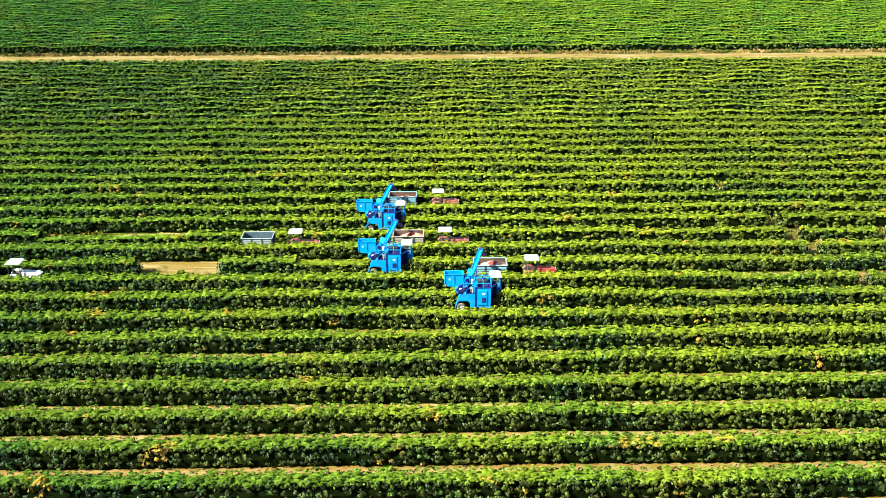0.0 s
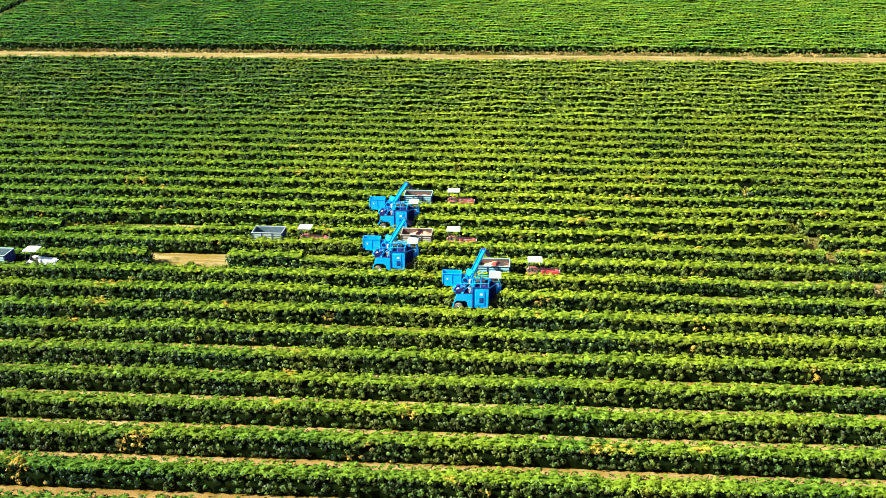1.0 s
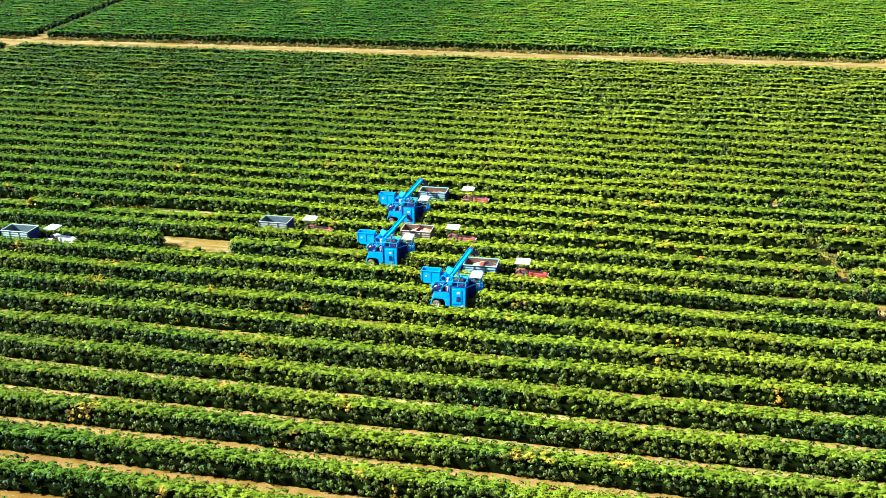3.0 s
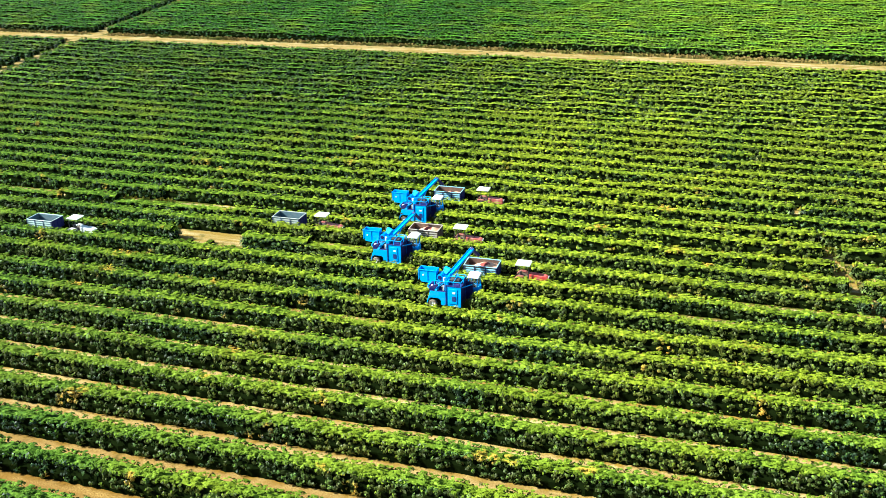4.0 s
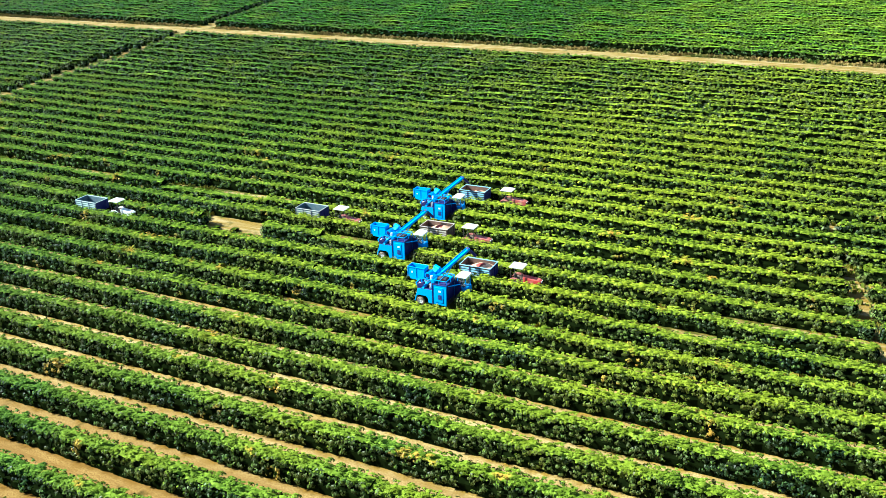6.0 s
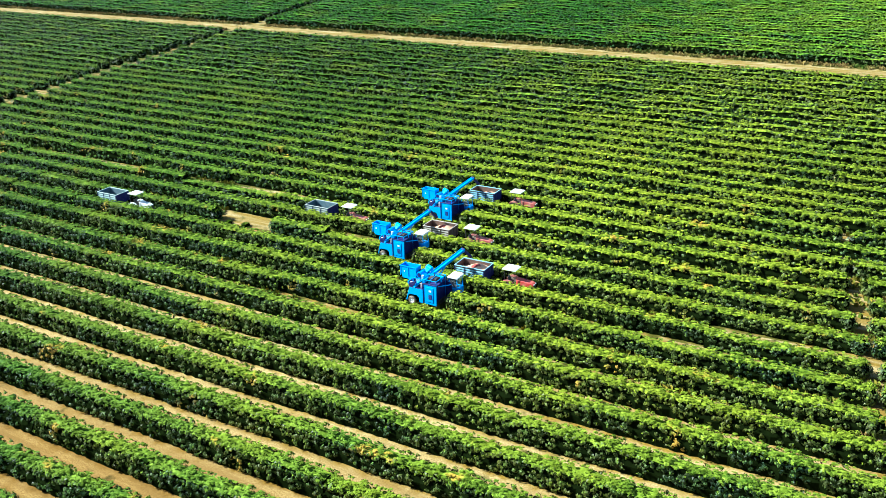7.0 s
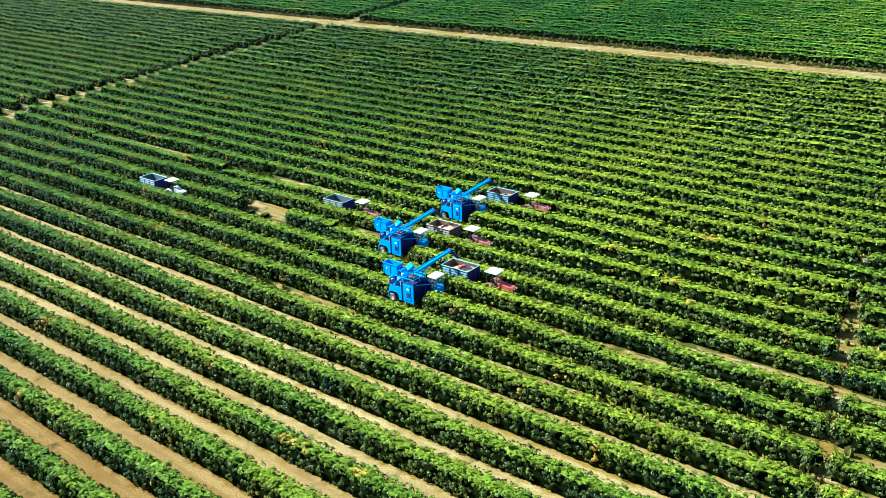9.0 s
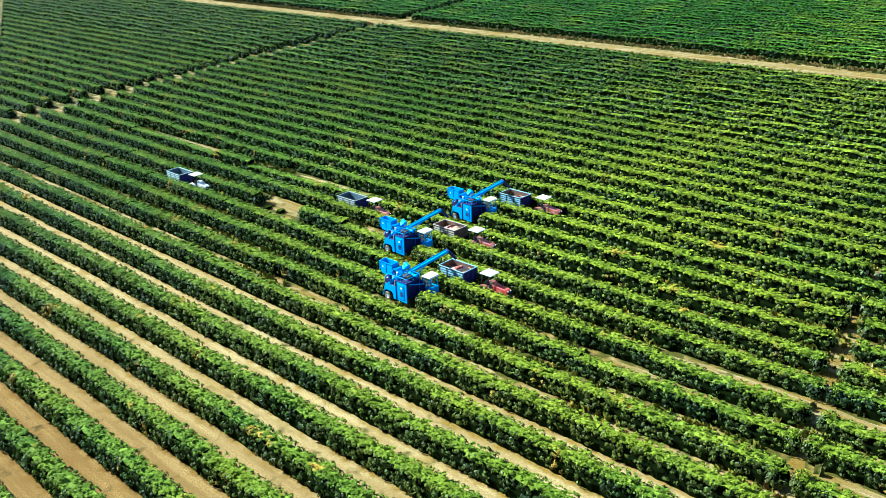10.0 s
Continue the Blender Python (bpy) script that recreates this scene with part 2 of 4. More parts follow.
def lathe_y(profile, centre, seg=20):
    """A body turned about an axis along y: rows of (y, radius)."""
    bm = bmesh.new()
    rings = []
    for y, r in profile:
        rings.append([bm.verts.new((centre[0] + r * math.cos(2 * math.pi * k / seg), centre[1] + y, centre[2] + r * math.sin(2 * math.pi * k / seg))) for k in range(seg)])
    for a, b in zip(rings, rings[1:]):
        for k in range(seg):
            bm.faces.new((a[k], a[(k + 1) % seg], b[(k + 1) % seg], b[k]))
    bm.faces.new(rings[0])
    bm.faces.new(rings[-1])
    bmesh.ops.recalc_face_normals(bm, faces=bm.faces)
    return bm


def wheel(parent, x, y, r, w, rim_mat, lugs=0, tyre_mat=None):
    tyre = part("tyre", lathe_y([(-w * 0.22, r * 0.50), (-w / 2, r * 0.58), (-w / 2, r * 0.9), (-w * 0.3, r), (w * 0.3, r), (w / 2, r * 0.9), (w / 2, r * 0.58), (w * 0.22, r * 0.50)], (x, y, r), 22), tyre_mat or RUBBER)
    smooth(tyre)
    tyre.name = "wheel"
    tyre.parent = parent
    part("rim", lathe_y([(-w * 0.46, 0.05), (-w * 0.44, r * 0.2), (-w * 0.30, r * 0.26), (-w * 0.30, r * 0.48), (-w * 0.53, r * 0.60), (w * 0.53, r * 0.60), (w * 0.30, r * 0.48), (w * 0.30, r * 0.26), (w * 0.44, r * 0.2), (w * 0.46, 0.05)], (x, y, r), 18), rim_mat, tyre)
    if lugs:
        bm = bmesh.new()
        for k in range(lugs):
            a = 2 * math.pi * k / lugs
            turn = Matrix.Translation((x, y, r)) @ Matrix.Rotation(-a, 4, "Y")
            side = 1 if k % 2 else -1
            add_box(bm, r * 0.95, r * 1.02, min(0, side * w * 0.45), max(0, side * w * 0.45), -0.035, 0.035, 0, turn)
        part("tread", bm, RUBBER, tyre)
    return tyre


def thing(name, label, category, group=""):
    return tagged(new(name), label, category, group)


# ---- ground ----
bm = bmesh.new()
bmesh.ops.create_grid(bm, x_segments=40, y_segments=40, size=2500)
ground = part("ground", bm, SOIL)
tagged(ground, "pale sandy soil of the plantation with dry weeds", "ground", kind="structure")

ROAD_Y, ROAD_W = 197.4, 6.2
bm = bmesh.new()
low, high = [], []
for k in range(-180, 141):
    x = k * 2.5
    low.append(bm.verts.new((x, ROAD_Y - ROAD_W / 2 + 0.5 * noise.noise((x * 0.15, 1, 0)) + 0.25 * noise.noise((x * 0.7, 5, 0)), 0.012)))
    high.append(bm.verts.new((x, ROAD_Y + ROAD_W / 2 + 0.5 * noise.noise((x * 0.15, 9, 0)) + 0.25 * noise.noise((x * 0.7, 7, 0)), 0.012)))
for k in range(len(low) - 1):
    bm.faces.new((low[k], low[k + 1], high[k + 1], high[k]))
tagged(part("road", bm, ROAD), "pale sandy farm track between two fields", "road", kind="structure")


def weed_material(name, low, high):
    m, n, l, bsdf = material(name)
    geo = n.new("ShaderNodeNewGeometry")
    col = mix(n, l, geo.outputs["Random Per Island"], low, high)
    col = mix(n, l, ramp(n, l, world_noise(n, l, 0.2, 3.0), 0.45, 0.65), col, (0.05, 0.085, 0.008))
    l.new(col, bsdf.inputs["Base Color"])
    bsdf.inputs["Roughness"].default_value = 0.9
    bsdf.inputs["Specular IOR Level"].default_value = 0.1
    return m


DRY = weed_material("dry verge weeds", (0.13, 0.085, 0.022), (0.30, 0.22, 0.07))
LANE_WEED = weed_material("green lane weeds", (0.050, 0.090, 0.006), (0.30, 0.23, 0.025))


def weed_strip(name, x0, x1, y0, y1, count, tall, seed, label, keep=None, mat=None):
    """Tufts of dry weeds, each three crossed blades, strewn over a strip."""
    rng = np.random.default_rng(seed)
    x, y = rng.uniform(x0, x1, count), rng.uniform(y0, y1, count)
    if keep:
        chosen = np.array([keep(a, b) for a, b in zip(x, y)])
        x, y = x[chosen], y[chosen]
    verts, faces = [], []
    for a, b in zip(x, y):
        high = tall * rng.uniform(0.5, 1.2)
        for blade in range(3):
            turn = rng.uniform(0, math.pi)
            wide = high * rng.uniform(0.35, 0.6)
            dx, dy = wide * math.cos(turn), wide * math.sin(turn)
            lx, ly = rng.normal(0, 0.25, 2) * high
            base = len(verts)
            verts += [(a - dx, b - dy, 0.0), (a + dx, b + dy, 0.0), (a + dx * 0.6 + lx, b + dy * 0.6 + ly, high), (a - dx * 0.5 + lx, b - dy * 0.5 + ly, high * 0.85)]
            faces.append((base, base + 1, base + 2, base + 3))
    me = bpy.data.meshes.new(name)
    me.from_pydata(verts, [], faces)
    me.materials.append(mat or DRY)
    tagged(new(name, me), label, "weeds", kind="stuff")


weed_strip("verge_weeds", -290, 160, 200.7, 203.6, 4600, 0.45, 3, "dry brown weeds along the far verge of the track", lambda x, y: abs(x + 122.0) > 3.0)
weed_strip("verge_weeds", -290, 160, 188.7, 193.6, 6500, 0.50, 4, "dry golden weeds along the near verge of the track", lambda x, y: abs(x + 120.4) > 3.5)


# bare stretches in otherwise weedy lanes: lane, from x, to x, height of the bushes south of it
BARE = [(4, -66.5, -38, 1.0), (4, -4, 3.5, 0.94), (4, 17, 22.5, 1.0), (5, 12.5, 15.5, 1.0), (5, 45, 54, 1.0),
        (6, 27, 39, 0.94), (7, 31.5, 51, 0.91), (8, -9.5, -3, 0.80), (10, -70, -48, 0.80), (10, -33, -18.5, 0.70)]


def weedy(x, y):
    k = (y - ROW_Y) / ROW_STEP
    if -28 < x < -17.5 and 83 < y < 89:
        return False
    if abs(k % 1.0 - 0.5) > 0.30 or any(k // 1 == lane_k and x0 - 1 < x < x1 + 1 for lane_k, x0, x1, _ in BARE):
        return False
    return noise.noise((x * 0.10, y * 0.25, 4.0)) > (0.05 if y < 73 else -0.45)


weed_strip("lane_weeds", -75, 56, 68, 116, 26000, 0.42, 5, "yellow-green weeds and seedlings between the coffee rows", weedy, LANE_WEED)


# ---- rows of coffee ----


def stretch_mesh(name, length, per_metre, size, seed, core_step, half=1.08, tall=1.72, crown=1.80, clump=8, young=0.74, skirt=0.16, lump=0.34):
    """A stretch of hedge: a bumpy dark core with leaves standing off it."""
    rng = np.random.default_rng(seed)
    nx, na = max(2, int(length / core_step)) + 1, 11
    ph = rng.uniform(0, 6.28, 6)
    plants = round(length / 0.95)

    def swell(x):
        return 1 + 0.14 * np.sin(x * 2 * math.pi * plants / length + ph[0]) + 0.06 * np.sin(x * 2 * math.pi * round(length / 2.6) / length + ph[1]) + 0.05 * np.sin(x * 2 * math.pi * 2 / length + ph[2])

    def shell(x, a, k):
        # a flat crown over a shaded waist and a wider skirt of drooping branches
        c, s = np.cos(a), np.abs(np.sin(a))
        rise = s ** 0.66
        waist = 1.0 - 0.30 * np.exp(-((rise - 0.76) / 0.15) ** 2)
        y = half * np.sign(c) * np.abs(c) ** 0.45 * k * waist * (0.45 + 0.55 * swell(x + 0.4 * np.sign(c)))
        z = tall * rise * k * (1 - lump + lump * swell(x))
        return np.stack([x, y, z], -1)

    gx, ga = np.meshgrid(np.linspace(0, length, nx), np.linspace(0, math.pi, na), indexing="ij")
    core = shell(gx, ga, 0.78 + 0.12 * np.clip((np.sin(ga) - 0.90) / 0.08, 0, 1) + rng.uniform(-0.06, 0.03, gx.shape)).reshape(-1, 3)
    faces = [(i * na + j, i * na + j + 1, (i + 1) * na + j + 1, (i + 1) * na + j) for i in range(nx - 1) for j in range(na - 1)]
    faces += [tuple(range(na - 1, -1, -1)), tuple((nx - 1) * na + j for j in range(na))]
    ncore = len(faces)
    count = int(per_metre * length)
    # leaves sit in tufts at the tips of branches; the crown is the densest
    tufts = count // clump
    tx, tu = rng.uniform(0, length, tufts), rng.uniform(0.0, 1.0, tufts)
    way = np.where(tu > 0.36, 1.0, -1.0)
    ta = np.clip(math.pi * (0.5 + 0.5 * way * rng.uniform(0, 1, tufts) ** crown), 0.10, math.pi - 0.10)
    top = np.clip((np.sin(ta) - 0.80) / 0.1, 0, 1)
    middle = shell(tx, ta, np.minimum(rng.uniform(0.80, 1.02, tufts) * (1 - top) + rng.uniform(0.90, 0.98, tufts) * top, 0.74 + 0.6 * np.sin(ta)))
    tflat = np.clip((np.abs(np.sin(ta)) ** 0.66 - 0.86) / 0.12, 0, 1)[:, None]
    outward = np.stack([np.zeros(tufts), np.sign(middle[:, 1]), np.full(tufts, 0.25)], -1) * (1 - tflat) + tflat * np.array([0, 0, 1.0])
    own = rng.integers(0, tufts, count)
    flat, out = tflat[own], outward[own]
    ball = rng.normal(0, 0.6, (count, 3)) * (1 - 0.30 * flat) + (0.75 + 0.55 * flat) * out
    ball /= np.linalg.norm(ball, axis=1)[:, None]
    p = middle[own] + (0.09 + 0.85 * size) * rng.uniform(0.5, 1.1, (count, 1)) * ball * np.array([1.15, 0.8, 0.8]) * (1 - np.array([0, 0.35, 0.60]) * flat)
    p[:, 0] = np.clip(p[:, 0], 0, length)
    nrm = (0.30 + 0.85 * flat) * out + 0.95 * ball + rng.normal(0, 0.24, (count, 3))
    nrm /= np.linalg.norm(nrm, axis=1)[:, None]
    lay = rng.normal(0, 1, (count, 3)) + (1 - flat) * np.array([0, 0, -1.0])
    lay -= (lay * nrm).sum(1)[:, None] * nrm
    lay /= np.linalg.norm(lay, axis=1)[:, None]
    side = np.cross(nrm, lay)
    s = rng.uniform(0.75, 1.3, count)[:, None] * size
    fold = nrm * s * 0.12
    blades = np.stack([p + lay * s * 0.9, p - lay * s * 0.55 + side * s * 0.52 + fold, p - lay * s * 0.55 - side * s * 0.52 + fold], 1)
    blades[:, :, 2] = np.maximum(blades[:, :, 2], 0.02)
    verts = np.concatenate([core, blades.reshape(-1, 3)])
    faces += [tuple(len(core) + 3 * i + j for j in range(3)) for i in range(count)]
    me = bpy.data.meshes.new(name)
    me.from_pydata(verts.tolist(), [], faces)
    me.materials.append(LEAF_DIM)
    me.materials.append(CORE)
    me.materials.append(YOUNG_LIT)
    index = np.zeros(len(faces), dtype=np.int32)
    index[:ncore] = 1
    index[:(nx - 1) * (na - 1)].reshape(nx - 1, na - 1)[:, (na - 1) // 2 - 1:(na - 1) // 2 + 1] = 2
    # young growth in its lit tone on crown and shoulders, lit specks on the skirt
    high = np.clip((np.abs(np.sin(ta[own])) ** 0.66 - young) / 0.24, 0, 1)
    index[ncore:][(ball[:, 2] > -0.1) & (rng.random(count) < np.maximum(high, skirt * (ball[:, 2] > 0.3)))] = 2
    me.polygons.foreach_set("material_index", index)
    return me


NEAR = [stretch_mesh("hedge_stretch", 6.0, 400, 0.122, 10 + k, 0.5, clump=9, skirt=0.10) for k in range(8)]
MID = [stretch_mesh("hedge_stretch", 8.0, 210, 0.160, 30 + k, 0.8, clump=9, young=0.68, skirt=0.28) for k in range(7)]
FAR = [stretch_mesh("hedge_stretch", 14.0, 74, 0.215, 50 + k, 1.0, young=0.75, skirt=0.14, lump=0.80) for k in range(6)]


def bush_mesh(name, count, size, seed):
    """A single coffee bush, rounded on all sides."""
    rng = np.random.default_rng(seed)
    bm = bmesh.new()
    bmesh.ops.create_icosphere(bm, subdivisions=2, radius=1.0)
    for v in bm.verts:
        v.co = Vector((v.co.x * 0.62, v.co.y * 0.78, 0.68 + v.co.z * 0.66)) * (0.95 + 0.12 * noise.noise(v.co * 2))
    core = [tuple(v.co) for v in bm.verts]
    faces = [tuple(v.index for v in f.verts) for f in bm.faces]
    bm.free()
    ncore = len(faces)
    d = rng.normal(0, 1, (count, 3))
    d /= np.linalg.norm(d, axis=1)[:, None]
    d[:, 2] = np.where(d[:, 2] < -0.75, -d[:, 2], d[:, 2])
    p = d * np.array([0.82, 1.0, 0.82]) * rng.uniform(0.85, 1.08, count)[:, None] + np.array([0, 0, 0.72])
    top = np.clip((d[:, 2] - 0.55) / 0.3, 0, 1)[:, None]
    nrm = d * (1 - 0.6 * top) + np.array([0, 0, 0.3]) + rng.normal(0, 0.4, (count, 3))
    nrm /= np.linalg.norm(nrm, axis=1)[:, None]
    lay = rng.normal(0, 1, (count, 3)) + np.array([0, 0, -0.8])
    lay -= (lay * nrm).sum(1)[:, None] * nrm
    lay /= np.linalg.norm(lay, axis=1)[:, None]
    side = np.cross(nrm, lay)
    s = rng.uniform(0.75, 1.3, count)[:, None] * size
    quads = np.stack([p - lay * s * 0.85, p + side * s * 0.45, p + lay * s * 0.85, p - side * s * 0.45], 1)
    quads[:, :, 2] = np.maximum(quads[:, :, 2], 0.02)
    faces += [tuple(len(core) + 4 * i + j for j in range(4)) for i in range(count)]
    me = bpy.data.meshes.new(name)
    me.from_pydata(core + quads.reshape(-1, 3).tolist(), [], faces)
    for mat in (LEAF_DIM, CORE, YOUNG_LIT):
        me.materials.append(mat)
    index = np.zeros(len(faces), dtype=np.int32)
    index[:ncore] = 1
    # the lit young tone goes on the bush tops
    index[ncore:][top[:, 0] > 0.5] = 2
    me.polygons.foreach_set("material_index", index)
    return me


BUSH = [bush_mesh("end_bush", 320, 0.140, 70 + k) for k in range(3)]
BUSH_FAR = [bush_mesh("end_bush", 90, 0.26, 80 + k) for k in range(3)]


# where tractors and trailers stand: from x, to x, lane
PARKED = [(6.6, 15.2, 82.4), (-1.6, 6.8, 90.1), (-2.6, 6.2, 102.6), (-17.2, -8.7, 90.0), (-44.2, -35.6, 82.4)]


def wander(x, y):
    return 0.28 * noise.noise((x * 0.035, y * 0.9, 3.0)) + 0.10 * noise.noise((x * 0.2, y * 0.9, 8.0))


def hedge_row(y, spans, meshes, length, rng, label):
    row = thing("coffee_hedge_row", label, "hedge row", "rows of coffee bushes")
    row.location = (0, y, 0)
    for a, b in spans:
        count = max(1, round((b - a) / length))
        step = (b - a) / count
        for k in range(count):
            x0, x1 = a + k * step, a + (k + 1) * step
            y0, y1 = wander(x0, y), wander(x1, y)
            ob = new("hedge_stretch", meshes[rng.randrange(len(meshes))])
            ob.parent = row
            turn = math.atan2(y1 - y0, step)
            tall, wide, shift = rng.uniform(0.93, 1.07), rng.uniform(0.94, 1.06), 0.0
            if x0 > 12 and 72 < y < 130:
                tall, wide = rng.uniform(0.80, 1.04), rng.uniform(0.80, 1.0)
            # bushes beside a bare stretch are lower, and lean away from it
            k_row = round((y - ROW_Y) / ROW_STEP)
            for lane_k, b0, b1, low_by in BARE:
                if low_by < 1.0 and x0 < b1 - 1 and x1 > b0 + 1:
                    if lane_k == k_row:
                        tall, wide, shift = low_by * tall, 0.88, -0.22
                    elif lane_k == k_row - 1:
                        wide, shift = 0.86, 0.20
            if any(abs(y - my) < 3.0 and x0 < m1 and x1 > m0 for m0, m1, my in PARKED):
                tall, wide = 0.92, 0.86
            ob.location, ob.rotation_euler = (x0, y0 + shift, 0), (0, 0, turn)
            ob.scale = (step / length * 1.01, wide, tall)
    for a, b in spans:
        for x in (a, b):
            ob = new("end_bush", (BUSH if length < 7 else BUSH_FAR)[rng.randrange(3)])
            ob.parent = row
            ob.location = (x, wander(x, y), 0)
            ob.rotation_euler = (0, 0, rng.uniform(-0.4, 0.4) + rng.choice((0, math.pi)))
            ob.scale = (rng.uniform(0.8, 1.1), rng.uniform(0.9, 1.08), rng.uniform(0.9, 1.1))
    return row


def lane_left(y):
    return -100.4 - 0.190 * (y - 93.5)


def lane_right(y):
    return 44.45 - 0.205 * (y - 82.0) + 0.7 * noise.noise((y * 0.21, 2.0, 6.0))


def lane_strip(name, middle, half, y0, y1, label, mat=None):
    bm = bmesh.new()
    low, high = [], []
    steps = int((y1 - y0) / 1.0)
    for k in range(steps + 1):
        y = y0 + (y1 - y0) * k / steps
        a = half * (0.8 + 0.9 * noise.noise((y * 0.23, 3.0, half)))
        b = half * (0.8 + 0.9 * noise.noise((y * 0.23, 8.0, half)))
        low.append(bm.verts.new((middle(y) - a, y, 0.008)))
        high.append(bm.verts.new((middle(y) + b, y, 0.008)))
    for k in range(steps):
        bm.faces.new((low[k], high[k], high[k + 1], low[k + 1]))
    tagged(part(name, bm, mat or ROAD), label, "path", kind="structure")


lane_strip("path_west", lane_left, 3.1, 30.0, 193.8, "bare sandy footpath across the coffee rows")
lane_strip("path_north", lambda y: -122.8 - 0.20 * (y - 207), 1.9, 200.8, 325.0, "bare sandy footpath across the far coffee rows")
lane_strip("path_east", lane_right, 1.2, 63.0, 150.0, "narrow sandy gap across the coffee rows", TRODDEN)
weed_strip("gap_weeds", 36, 48, 66, 108, 1500, 0.55, 6, "dry golden weeds beside the narrow gap in the rows", lambda x, y: 0.9 < abs(x - lane_right(y) - 0.5) < 2.3 and noise.noise((x * 0.3, y * 0.3, 2.0)) > 0.05)
# sandy ground where a few bushes are missing
bm = bmesh.new()
ring = []
for k in range(28):
    a = 2 * math.pi * k / 28
    r = 1 + 0.14 * noise.noise((math.cos(a) * 2, math.sin(a) * 2, 5.0))
    ring.append(bm.verts.new((-22.9 + 4.3 * r * abs(math.cos(a)) ** 0.4 * math.copysign(1, math.cos(a)), 86.0 + 1.7 * r * abs(math.sin(a)) ** 0.5 * math.copysign(1, math.sin(a)), 0.006)))
bm.faces.new(ring)
tagged(part("bare_patch", bm, ROAD), "bare pale sand where coffee bushes are missing", "bare soil", kind="structure")


for k, x0, x1, low_by in BARE:
    bm = bmesh.new()
    low, high = [], []
    count = int((x1 - x0) / 0.6)
    for i in range(count + 1):
        x = x0 + (x1 - x0) * i / count
        mid = ROW_Y + (k + (0.58 if k < 7 else 0.66)) * ROW_STEP + 0.25 * noise.noise((x * 0.2, k, 1.0))
        wide = (0.80 if low_by > 0.92 or low_by < 0.75 else 0.55) * min(1.0, 0.1 + 3 * min(i, count - i) / count) * (0.9 + 0.6 * noise.noise((x * 0.5, k, 5.0)))
        low.append(bm.verts.new((x, mid - wide, 0.007)))
        high.append(bm.verts.new((x, mid + wide, 0.007)))
    for i in range(count):
        bm.faces.new((low[i], low[i + 1], high[i + 1], high[i]))
    tagged(part("bare_strip", bm, ROAD), "bare pale sand between two coffee rows", "bare soil", kind="structure")


def cut(spans, a, b):
    out = []
    for s, e in spans:
        if b <= s or a >= e:
            out.append((s, e))
            continue
        if a - s > 1.0:
            out.append((s, a))
        if e - b > 1.0:
            out.append((b, e))
    return out


# stretches of single rows where bushes are missing, or a harvester stands over them
MISSING = {8: [(-27.2, -18.4), (-3.8, 0.9)], 6: [(4.75, 9.5)], 11: [(-4.8, -0.1)], 16: [(-88.4, -86.4)], 26: [(15.4, 17.2)], 10: [(51.0, 53.0)]}
STUNTED = {8: [(-25.4, 0.5, 0.22), (-23.0, 0.6, 0.26)]}
LANE_HALF = {4: 0.65, 5: 0.72, 6: 0.70, 7: 0.95, 8: 0.72, 9: 1.1, 10: 1.35, 11: 1.05, 12: 0.6, 14: 0.9, 19: 0.7, 22: 0.7}
rng = random.Random(7)
for k in range(-4, 35):
    y = ROW_Y + ROW_STEP * k
    left = min(-38.0, 8 - 2.37 * (y - 38.5)) - 6
    left = max(left, -285.0)
    right = max(31.7 + 0.5 * (y - 47.5), 51.0) + 6
    spans = cut([(left, right)], lane_left(y) - (3.2 if y < 112 else 2.6) - 2.2 * noise.noise((k * 1.3, 1.4, 1.2)), lane_left(y) + (3.2 if y < 112 else 2.6) + 2.2 * noise.noise((k * 1.3, 7.4, 1.2)))
    wide = LANE_HALF.get(k, 0.0)
    if wide:
        spans = cut(spans, lane_right(y) - wide, lane_right(y) + wide)
    for a, b in MISSING.get(k, ()):
        spans = cut(spans, a, b)
    meshes, length = (NEAR, 6.0) if k <= 9 else (MID, 8.0) if k <= 22 else (FAR, 14.0)
    row = hedge_row(y, spans, meshes, length, rng, "dense green row of coffee bushes in sandy soil")
    for x, step, tall in STUNTED.get(k, ()):
        ob = new("stunted_bush", NEAR[rng.randrange(len(NEAR))])
        ob.parent = row
        ob.location = (x, -0.35 + rng.uniform(-0.2, 0.2), 0)
        ob.scale = (step / 6.0, 0.55, tall)
# the field goes on behind the camera
for k in range(-24, -4):
    y = ROW_Y + ROW_STEP * k
    hedge_row(y, [(-60.0, 94.0)], FAR, 14.0, rng, "dense green row of coffee bushes in sandy soil")
for k in range(29):
    y = 204.9 + ROW_STEP * k
    left = -345.0
    right = 31.7 + 0.5 * (y - 47.5) + 20
    spans = cut([(left, right)], -125.0 - 0.20 * (y - 207), -120.7 - 0.20 * (y - 207))
    hedge_row(y, spans, FAR, 14.0, rng, "dense green row of coffee bushes beyond the track")


